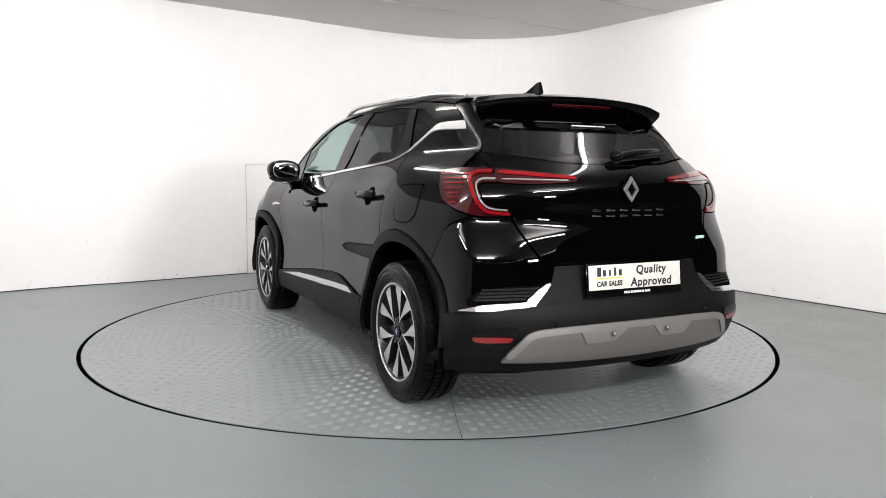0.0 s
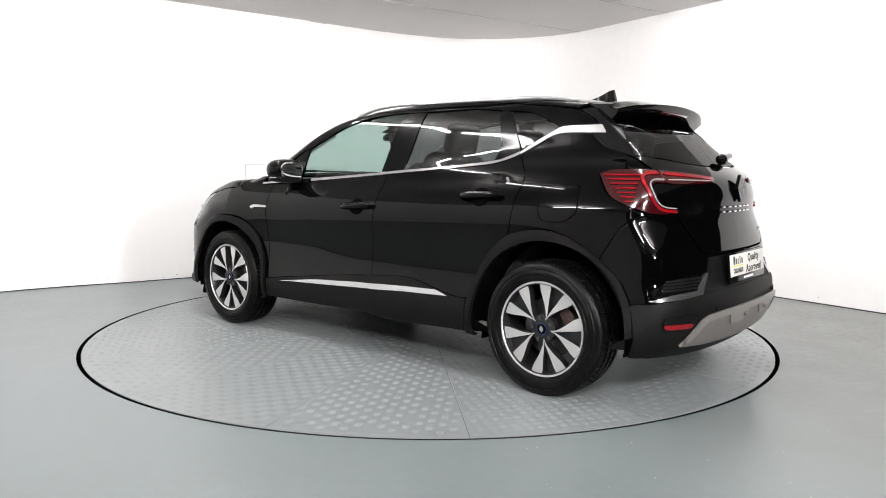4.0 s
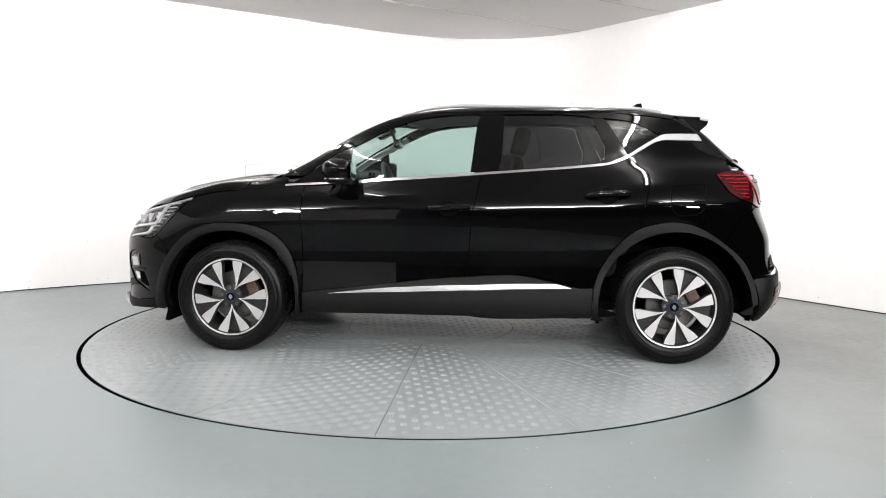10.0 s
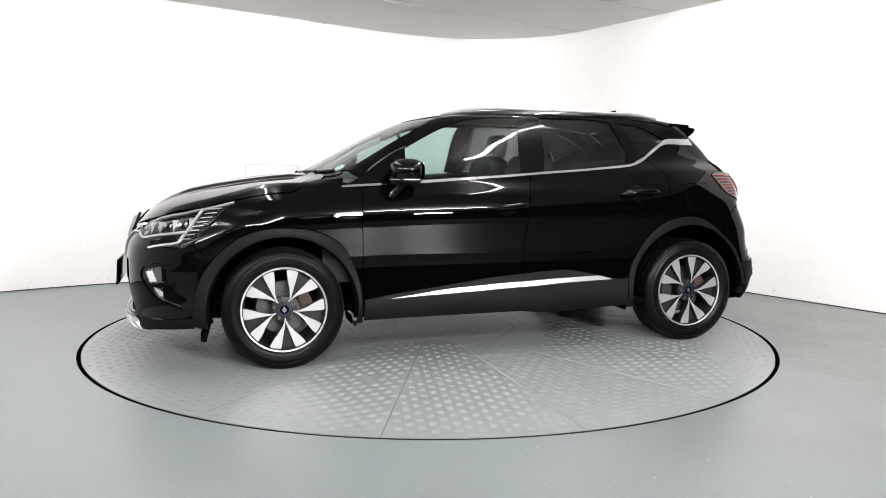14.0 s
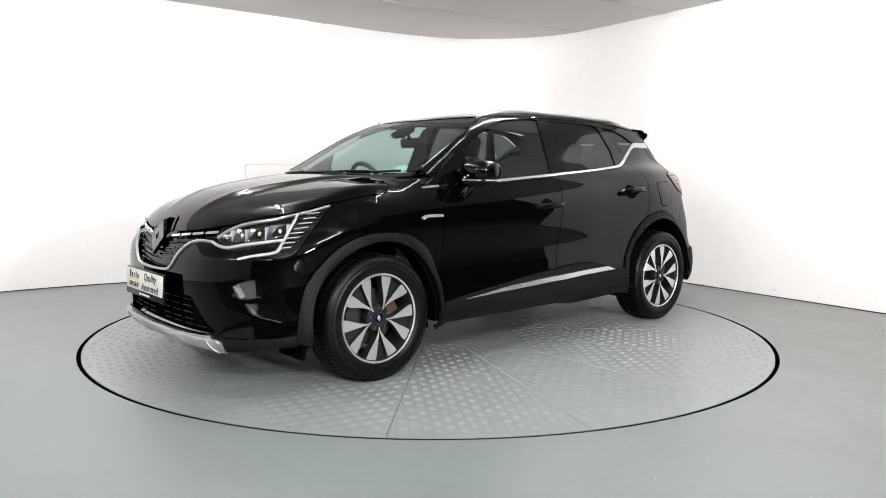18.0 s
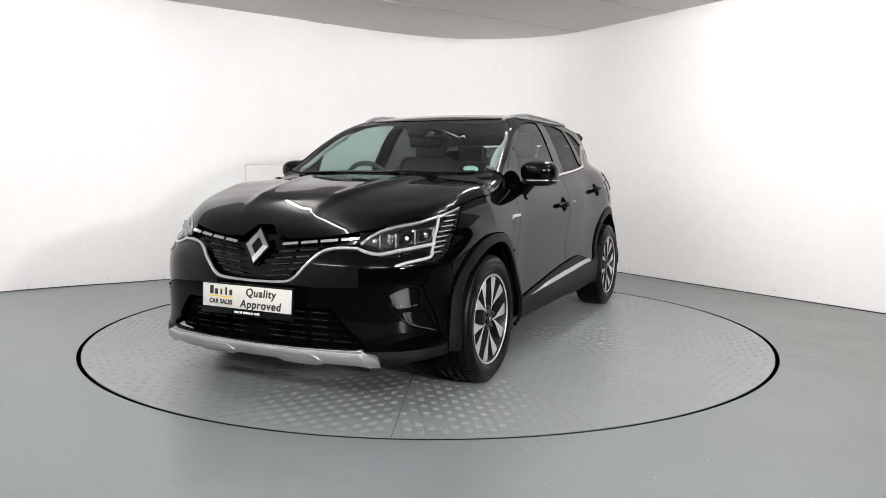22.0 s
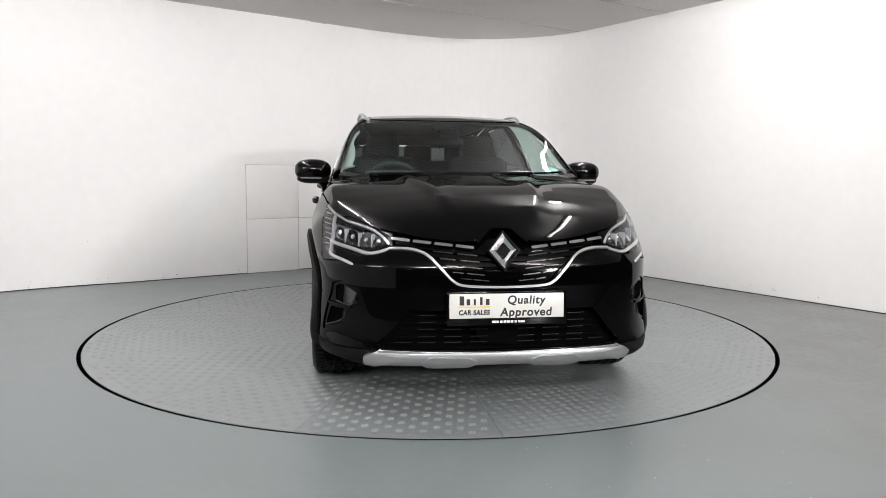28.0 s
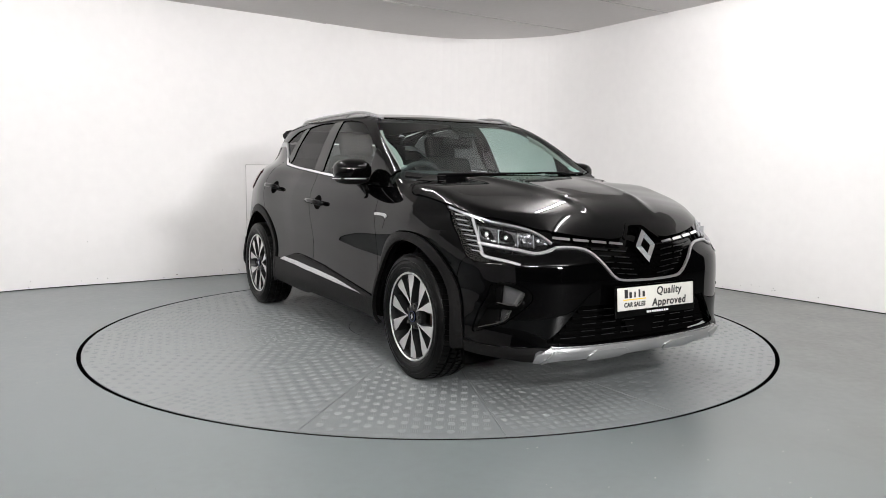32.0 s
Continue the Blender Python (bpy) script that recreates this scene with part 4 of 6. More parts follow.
    P("skid_pad", [NF((0.545, 0.286), (0.470, 0.272)), NF((0.470, 0.270), (0.530, 0.244)), NF((0.530, 0.244), (0.585, 0.221)), NF((0.585, 0.221), (0.560, 0.270))], "nose", SATIN, off=0.010, shape=skid, gap=0, depth=0.014, step=0.012)
    top = HOOD_FRONT[:9]
    grille = whole(NF(*[(y, z + 0.004) for y, z in top]), NF((0.53, 0.838), (0.506, 0.770)), NF(*[(y, z - 0.006) for y, z in V_LOW[::-1]]))
    P("grille", grille, "nose", GLOSS, off=-0.035, gap=-0.01, mirror=False, label="gloss black grille")
    P("grille_frame", whole(NF(*V_LOW, (0.515, 0.747)), NF((0.515, 0.756), (0.42, 0.756), (0.347, 0.734), (0.288, 0.679), (0.228, 0.618), (0.166, 0.599), (0.0, 0.593))), "nose", SATIN, off=0.010, gap=0, mirror=False, step=0.015, label="satin silver grille surround")
    P("lamp_surround", [NF((0.50, 0.765), (0.53, 0.795), (0.572, 0.826), (0.614, 0.849), (0.70, 0.868)), NF((0.70, 0.892), (0.62, 0.872), (0.535, 0.843), (0.495, 0.825))], "nose", GLOSS, off=-0.008, gap=0, label="gloss black edge round the lamp")
    P("headlamp_back", [LAMP_TOP, LAMP_OUT, LAMP_LOW], "nose", LAMP_DARK, off=-0.04, gap=0, label="dark headlamp bowl")
    P("headlamp_cover", [LAMP_TOP, LAMP_OUT, LAMP_LOW], "nose", LENS, off=0.001, depth=0.004, label="clear headlamp cover")


def rear_end():
    P = lambda *a, **k: patch(a[0], a[1], a[2], a[3], car, **k)
    shut = [(0.597, 1.178), (0.594, 1.089), (0.600, 1.041), (0.551, 0.898), (0.480, 0.775), (0.445, 0.735), (0.40, 0.724), (0.30, 0.722), (0.0, 0.722)]
    glass_low = [(0.0, 1.138), (0.26, 1.143), (0.43, 1.164), (0.59, 1.187)]
    P("tailgate", whole(TR(*glass_low), TR(*shut)), "tail", PAINT, mirror=False, label="gloss black tailgate")
    P("rear_glass", whole(TR((0.0, 1.345), (0.30, 1.343), (0.477, 1.334)), TR((0.53, 1.306), (0.575, 1.21)), TR((0.585, 1.191), (0.43, 1.168), (0.26, 1.147), (0.0, 1.142))), "tail", PRIVACY, mirror=False, off=-0.003, depth=0.004, label="dark tinted rear window")
    P("rear_pillar", [TR((0.478, 1.336), (0.53, 1.308), (0.575, 1.212), (0.592, 1.190)), TR((0.597, 1.180), (0.602, 1.250)), TR((0.585, 1.345))], "tail", LAMP_DARK, off=0.002, gap=0.0005, label="gloss black rear pillar")
    P("spoiler_side", [[(-1.338, 1.424), (-1.424, 1.373), (-1.508, 1.297), (-1.565, 1.247), (-1.618, 1.194)], [(-1.625, 1.205), (-1.575, 1.285), (-1.52, 1.35), (-1.45, 1.405), (-1.40, 1.430)]], "side", LAMP_DARK, off=0.001, gap=0.0015)
    P("skid_band", ribbon(TR((0.612, 0.338), (0.560, 0.402), (0.528, 0.428), (0.45, 0.440), (0.22, 0.447), (-0.22, 0.447), (-0.45, 0.440), (-0.528, 0.428), (-0.560, 0.402), (-0.612, 0.338)), 0.026, 0.5), "tail", TAUPE_PALE, off=0.036, gap=0, mirror=False, label="paler raised skid band")
    P("skid_pad", [TR((0.315, 0.440), (0.275, 0.388)), TR((0.270, 0.385), (0.135, 0.386)), TR((0.130, 0.388), (0.085, 0.442))], "tail", TAUPE_PALE, off=0.034, gap=0, label="paler raised skid pad")
    P("rear_bumper", whole(TR((0.0, 0.716), (0.30, 0.716), (0.40, 0.718), (0.449, 0.730), (0.485, 0.771), (0.556, 0.893), (0.562, 0.912)), TR((0.562, 0.912), (0.687, 0.910)) + TS((-1.79, 0.915)), TS((-1.79, 0.915), (-1.70, 0.86), (-1.635, 0.76), (-1.60, 0.70)),
                           TS((-1.60, 0.70), (-1.71, 0.60), (-1.765, 0.50)), TS((-1.765, 0.50)) + TR((0.765, 0.516), (0.436, 0.544), (0.0, 0.548))), "tail", PAINT, mirror=False)
    P("lower_bumper", whole(TR((0.0, 0.548), (0.436, 0.544), (0.765, 0.516)) + TS((-1.765, 0.50)), TS((-1.775, 0.46), (-1.79, 0.36), (-1.76, 0.27)), TS((-1.76, 0.265)) + TR((0.66, 0.26), (0.30, 0.25), (0.0, 0.25))), "tail", CLAD, mirror=False, off=0.016, depth=0.04, label="grey plastic lower rear bumper")
    P("skid_plate", whole(TR((0.0, 0.462), (0.20, 0.460), (0.45, 0.450), (0.545, 0.432)), TR((0.545, 0.432), (0.635, 0.320)), TR((0.63, 0.316), (0.386, 0.306), (0.0, 0.300))), "tail", TAUPE, mirror=False, off=0.028, depth=0.03, step=0.02, label="satin taupe rear skid plate")


def wheels():
    """Tyre, rim with ten machined blades in five pairs, hub cap, nuts, disc; built at the origin, outer face towards +y."""
    w = new("wheel")
    w.parent = car
    tyre = [(0.232, -0.10), (0.245, -0.108), (0.285, -0.112), (0.315, -0.106), (0.331, -0.088)]
    for g in (-0.05, -0.002, 0.046):
        tyre += [(0.3320, g - 0.006), (0.3275, g - 0.004), (0.3275, g + 0.004), (0.3320, g + 0.006)]
    tyre += [(0.331, 0.088), (0.322, 0.101), (0.300, 0.110), (0.285, 0.112), (0.283, 0.1135), (0.262, 0.112), (0.245, 0.107), (0.236, 0.099), (0.232, 0.092)]
    part("tyre", lathe(tyre, 96), RUBBER, w, "black tyre")
    # tread: shoulder and centre blocks
    rng = random.Random(3)
    verts, faces = [], []
    for row, (y0, y1) in enumerate(((-0.092, -0.058), (-0.043, -0.010), (0.006, 0.038), (0.054, 0.092))):
        n = 72
        for k in range(n):
            a0 = 2 * math.pi * (k + 0.25 * row) / n
            a1 = a0 + 2 * math.pi / n * 0.78
            sk = 0.02 * (1 if row < 2 else -1)
            b = len(verts)
            for r in (0.330, 0.3385):
                for y, a in ((y0, a0), (y0, a1), (y1, a1 + sk), (y1, a0 + sk)):
                    rr = r - (0.005 if abs(y) > 0.085 else 0)
                    verts.append((rr * math.cos(a), y, rr * math.sin(a)))
            faces += [(b + 4, b + 5, b + 6, b + 7)] + [(b + i, b + (i + 1) % 4, b + 4 + (i + 1) % 4, b + 4 + i) for i in range(4)]
    tagged(link_mesh("tread", verts, faces, RUBBER, w, "tyre tread blocks"), kind="stuff")
    for r0 in (0.300, 0.262):
        part("sidewall_ring", lathe([(r0 + 0.0025, 0.1105), (r0, 0.1138), (r0 - 0.0025, 0.1105)], 72), RUBBER, w)
    part("rim_barrel", lathe([(0.233, 0.098), (0.238, 0.100), (0.234, 0.104), (0.226, 0.100), (0.219, 0.085), (0.214, 0.03), (0.20, -0.09)], 72), RIM_DARK, w)
    part("rim_lip", lathe([(0.2385, 0.1005), (0.236, 0.1045), (0.229, 0.1035), (0.2265, 0.0995)], 72), RIM_CUT, w, "bright machined rim lip")
    hubf = 0.086

    def blade(a, s, bm):
        """One blade: wide at the rim, curving at the hub to its neighbour on side s."""
        q = ((0.228, 9.8, 24.6), (0.215, 9.4, 25.8), (0.19, 10.2, 26.8), (0.16, 13.2, 27.6), (0.13, 17.8, 29.0), (0.105, 22.4, 31.2), (0.085, 26.8, 33.6), (0.070, 30.2, 35.0), (0.058, 32.2, 35.9), (0.050, 33.0, 35.9))
        face = [(r, a + s * b) for r, _, b in q] + [(r, a + s * m) for r, m, _ in reversed(q)]
        if s < 0:
            face = face[::-1]
        out = [(r * math.cos(radians(t)), r * math.sin(radians(t))) for r, t in face]
        own = bmesh.new()
        up = [own.verts.new((x, hubf + 0.006 * math.hypot(x, z) / 0.23, z)) for x, z in out]
        dn = [own.verts.new((x * 0.995, 0.045, z * 0.995)) for x, z in out]
        own.faces.new(up)
        for i in range(len(up)):
            j = (i + 1) % len(up)
            own.faces.new((up[i], dn[i], dn[j], up[j]))
        return join(bm, own)

    for k in range(5):
        for s in (1, -1):
            bm = blade(90 + 72 * k, s, None)
            ob = part("spoke", bm, RIM_DARK, w, "machined alloy spoke with dark flanks", angle=25)
            ob.data.materials.append(RIM_CUT)
            for f in ob.data.polygons:
                if abs(f.normal.y) > 0.9:
                    f.material_index = 1
    # dark web in the notch between the two blades of a pair
    for k in range(5):
        a = 126 + 72 * k
        run = [(r * math.cos(radians(a + t)), r * math.sin(radians(a + t))) for r, t in ((0.225, -10.6), (0.16, -8.2), (0.10, -4.5), (0.075, -1.5), (0.075, 1.5), (0.10, 4.5), (0.16, 8.2), (0.225, 10.6), (0.226, 0.0))]
        part("spoke_web", prism(run, 0.062, 0.050), RIM_DARK, w, smooth=False)
    part("hub", lathe([(0.072, 0.045), (0.070, 0.080), (0.056, 0.083), (0.0, 0.083)], 40), RIM_DARK, w)
    part("hub_cap", lathe([(0.030, 0.080), (0.0295, 0.0905), (0.027, 0.0925), (0.0, 0.0925)], 32), GLOSS, w, "black hub cap with a diamond mark")
    part("hub_ring", lathe([(0.0300, 0.0905), (0.029, 0.0932), (0.0265, 0.0932), (0.0255, 0.0915)], 32), BLUE, w, "blue hub ring")
    bm = prism([(0, 0.018), (-0.013, 0), (0, -0.018), (0.013, 0)], 0.092, 0.0945)
    part("hub_mark", bm, CHROME, w, smooth=False)
    for k in range(5):
        a = radians(90 + 72 * k)
        own = bmesh.new()
        bmesh.ops.create_cone(own, segments=6, radius1=0.011, radius2=0.010, depth=0.03, cap_ends=True)
        bmesh.ops.transform(own, matrix=Matrix.Translation((0.056 * math.cos(a), 0.078, 0.056 * math.sin(a))) @ Matrix.Rotation(radians(-90), 4, "X"), verts=own.verts)
        part("wheel_nut", own, STEEL, w, smooth=False)
    part("brake_disc", lathe([(0.02, 0.012), (0.145, 0.012), (0.150, 0.008), (0.150, -0.012), (0.02, -0.012)], 48), STEEL, w)
    part("brake_caliper", box(0.07, 0.06, 0.16, (-0.125, 0.01, 0.03), (0, 20, 0), 0.012), RUST, w)
    base = w
    places = [(1.32, 0.758, 0.335, 0), (-1.32, 0.758, 0.335, 0), (1.32, -0.758, 0.335, 180), (-1.32, -0.758, 0.335, 180)]
    spins = (5, 13, -14, 24)
    for (x, y, z, turn), spin in zip(places, spins):
        m = pose(x, y, z, 0, 0, turn) @ pose(0, 0, 0, 0, spin, 0)
        if base.matrix_basis == Matrix.Identity(4) and x > 0 and y > 0:
            base.matrix_basis = m
        else:
            copy_thing(base, m)




def P(name, segs, view, material, parent=None, **k):
    return patch(name, segs, view, material, parent or car, **k)


def skin(view, u, w, off=0.0):
    """A point on the skin, lifted by off."""
    p = onto([(u, w)], view)
    return Vector((p + gradient(p) * off)[0])


def ellipsoid(centre, size, bm=None, power=1.0, seg=24):
    own = bmesh.new()
    bmesh.ops.create_uvsphere(own, u_segments=seg, v_segments=seg // 2, radius=1)
    for v in own.verts:
        c = v.co
        for i in range(3):
            c[i] = math.copysign(abs(c[i]) ** power, c[i]) * size[i] + centre[i]
    return join(bm, own)


def fittings():
    for s in (1, -1):
        # door mirror: cap, dark lower shell, line, foot, glass
        m = new("door_mirror")
        m.parent = car
        cap = ellipsoid((0.632, s * 0.882, 1.106), (0.100, 0.114, 0.070), power=0.80)
        for v in list(cap.verts):
            if v.co.x < 0.565:
                v.co.x = 0.565 - 0.15 * (0.565 - v.co.x)
            if v.co.z < 1.058:
                v.co.z = 1.058
        part("mirror_cap", cap, GLOSS, m, "glossy black mirror cap", angle=60)
        low = ellipsoid((0.628, s * 0.88, 1.056), (0.090, 0.104, 0.034), power=0.85)
        for v in low.verts:
            if v.co.x < 0.568:
                v.co.x = 0.568 - 0.1 * (0.568 - v.co.x)
        part("mirror_shell", low, CLAD, m)
        part("mirror_line", rod([(0.716, s * 0.83, 1.057), (0.724, s * 0.88, 1.057), (0.706, s * 0.945, 1.057), (0.655, s * 0.985, 1.057), (0.585, s * 0.988, 1.057)], 0.003), SATIN, m)
        part("mirror_foot", rod([(0.625, s * 0.83, 1.045), (0.650, s * 0.80, 1.00), (0.690, s * 0.785, 0.965), (0.705, s * 0.79, 0.945)], [0.040, 0.034, 0.038, 0.044], flat=0.75, seg=14), GLOSS, m)
        gl = ellipsoid((0.551, s * 0.888, 1.104), (0.004, 0.088, 0.054), power=0.75)
        part("mirror_glass", gl, MIRROR, m)
        # roof rail
        pts = []
        for x, y in ((0.315, 0.520), (0.24, 0.533), (0.12, 0.545), (-0.05, 0.553), (-0.30, 0.556), (-0.60, 0.548), (-0.85, 0.532), (-1.05, 0.508), (-1.19, 0.482), (-1.275, 0.462)):
            lift = 0.029 * min(1.0, (0.33 - x) / 0.32, (x + 1.285) / 0.60) if -1.285 < x < 0.33 else 0
            pts.append((x, s * y, float(onto([(x, y)], "top")[0][2]) + 0.002 + max(lift, 0)))
        rail = rod(catmull(pts, 0.05), 0.0135, flat=0.8)
        part("roof_rail", rail, SATIN, car, "satin silver roof rail")
        # door handles
        for x0, x1, z0, z1 in ((0.118, -0.126, 0.884, 0.897), (-0.800, -1.046, 0.966, 0.979)):
            h = car
            a, b = skin("side", x0, z0, 0.010), skin("side", x1, z1, 0.010)
            q = [skin("side", x0 + (x1 - x0) * t, z0 + (z1 - z0) * t, 0.008 + 0.030 * min(1, 6 * t, 6 * (1 - t) + 0.5)) for t in (0, 0.06, 0.15, 0.4, 0.7, 0.9, 1.0)]
            part("door_handle", rod([(p.x, s * p.y, p.z) for p in q], [0.012, 0.018, 0.019, 0.019, 0.018, 0.018, 0.015], flat=1.0, seg=12), PAINT, h)
            c = ((x0 + x1) / 2, (z0 + z1) / 2)
            ring = [[(c[0] + 0.062 * math.cos(t), c[1] + 0.048 * math.sin(t)) for t in [radians(30 * i) for i in range(12)]]]
            own = patch("handle_cup", ring, "side", DARK, h, off=0.0012, gap=0, depth=0.001, step=0.015, mirror=False, label="dark handle recess")[0]
            if s < 0:
                own.data.transform(Matrix.Diagonal((1, -1, 1, 1)))
                own.data.flip_normals()
    # spoiler over the rear window
    rows = []
    n = 28
    for i in range(n + 1):
        y = -0.55 + 1.10 * i / n
        xt, zt = -1.620 + 0.22 * y * y + 0.5 * abs(y) ** 6, 1.466 - 0.10 * y * y - 0.5 * abs(y) ** 6
        zf = float(onto([(-1.36, y * 0.93)], "top")[0][2])
        rows.append([(-1.36, y * 0.93, zf - 0.001), (-1.50, y * 0.97, (zf + zt) / 2 + 0.006), (xt + 0.05, y, zt + 0.004), (xt, y, zt - 0.004), (xt + 0.003, y, zt - 0.026), (xt + 0.03, y * 0.99, zt - 0.050), (xt + 0.075, y * 0.98, zt - 0.090), (-1.520 + 0.1 * y * y, y * 0.95, 1.350)])
    bm = bmesh.new()
    vs = [[bm.verts.new(p) for p in r] for r in rows]
    for a, b in zip(vs, vs[1:]):
        for j in range(len(a) - 1):
            bm.faces.new((a[j], a[j + 1], b[j + 1], b[j]))
    for r in (vs[0], vs[-1]):
        bm.faces.new(r)
    sp = part("spoiler", bm, PAINT, car, "black roof spoiler", angle=50)
    part("brake_light", box(0.02, 0.34, 0.012, (-1.596, 0, 1.420), (0, 40, 0), 0.004), RED_DIM, sp, "dark red high brake light")
    # aerial fin
    fin = bmesh.new()
    prof = [(-1.06, 0.0, 0.022), (-1.12, 0.014, 0.026), (-1.175, 0.040, 0.014), (-1.21, 0.064, 0.005), (-1.238, 0.070, 0.005), (-1.246, 0.034, 0.014), (-1.255, 0.0, 0.022)]
    left, right = [], []
    for x, h, w in prof:
        z = float(onto([(x, 0.0)], "top")[0][2]) - 0.004
        left.append((fin.verts.new((x, 0.024 if h < 0.01 else w, z)), fin.verts.new((x, min(w, 0.012), z + h + 0.002))))
        right.append((fin.verts.new((x, -(0.024 if h < 0.01 else w), z)), fin.verts.new((x, -min(w, 0.012), z + h + 0.002))))
    for q in (left, right):
        for a, b in zip(q, q[1:]):
            fin.faces.new((a[0], b[0], b[1], a[1]))
    for a, b, c, d in zip(left, left[1:], right, right[1:]):
        fin.faces.new((a[1], b[1], d[1], c[1]))
    fin.faces.new((left[0][0], left[0][1], right[0][1], right[0][0]))
    fin.faces.new((left[-1][0], left[-1][1], right[-1][1], right[-1][0]))
    part("aerial_fin", fin, GLOSS, car, "black shark-fin aerial")
    # wing badge and fuel flap
    P("wing_badge", [[(1.046, 0.852), (1.009, 0.867), (0.886, 0.866)], [(0.885, 0.853), (1.00, 0.852), (1.022, 0.842)], [(1.024, 0.841), (1.046, 0.852)]], "side", SATIN, off=0.006, gap=0, label="satin silver wing badge")
    P("wing_slot", [[(1.02, 0.832), (0.97, 0.846), (0.90, 0.842)], [(0.90, 0.838), (0.93, 0.80), (0.98, 0.78)], [(0.985, 0.785), (1.02, 0.832)]], "side", GLOSS, off=0.001, gap=0, label="gloss black slot under the badge")
    P("fuel_flap", [[(-1.285, 1.020), (-1.30, 1.035), (-1.455, 1.040), (-1.472, 1.028)], [(-1.472, 1.028), (-1.478, 0.93), (-1.462, 0.90)], [(-1.462, 0.90), (-1.42, 0.872), (-1.33, 0.868), (-1.30, 0.885)], [(-1.30, 0.885), (-1.285, 0.93), (-1.285, 1.020)]],
      "side", PAINT, off=0.0025, gap=0, depth=0.004, mirror=False, label="fuel filler flap")
    P("flap_seam", ribbon([(-1.285, 1.020), (-1.298, 1.036), (-1.455, 1.042), (-1.474, 1.028), (-1.480, 0.93), (-1.464, 0.898), (-1.42, 0.870), (-1.33, 0.866), (-1.298, 0.883), (-1.283, 0.93), (-1.285, 1.020)], 0.006), "side", DARK, off=0.0012, gap=0, depth=0.002, mirror=False)
    # wipers on the windscreen and the rear window
    for pts, base in (([(1.085, -0.50), (1.108, -0.25), (1.112, 0.0), (1.10, 0.18)], (1.075, -0.55)), ([(1.098, 0.22), (1.07, 0.42), (1.00, 0.62)], (1.105, 0.16))):
        w = new("wiper")
        w.parent = car
        q = [onto([p], "top")[0] + np.array((0.0, 0, 0.003)) for p in pts]
        part("blade", rod(catmull(q, 0.05), 0.0045, flat=1.5), LAMP_DARK, w)
        q2 = [onto([base], "top")[0] + np.array((0, 0, 0.008))] + [onto([p], "top")[0] + np.array((0.006, 0, 0.008)) for p in pts[:2]]
        part("arm", rod(q2, 0.006), LAMP_DARK, w)
    w = new("rear_wiper")
    w.parent = car
    a, b = skin("rear", 0.0, 1.155, 0.03), skin("rear", -0.30, 1.185, 0.035)
    part("arm", rod([a, a * 0.6 + b * 0.4 + Vector((-0.02, 0, 0.006)), b], [0.022, 0.020, 0.010], flat=0.8), GLOSS, w)
    part("pivot", ellipsoid(a, (0.03, 0.032, 0.028)), GLOSS, w)
    c = skin("rear", -0.10, 1.165, 0.015)
    part("blade", rod([skin("rear", -0.05, 1.160, 0.012), skin("rear", -0.20, 1.170, 0.012), skin("rear", -0.36, 1.185, 0.012)], 0.009), CLAD, w)


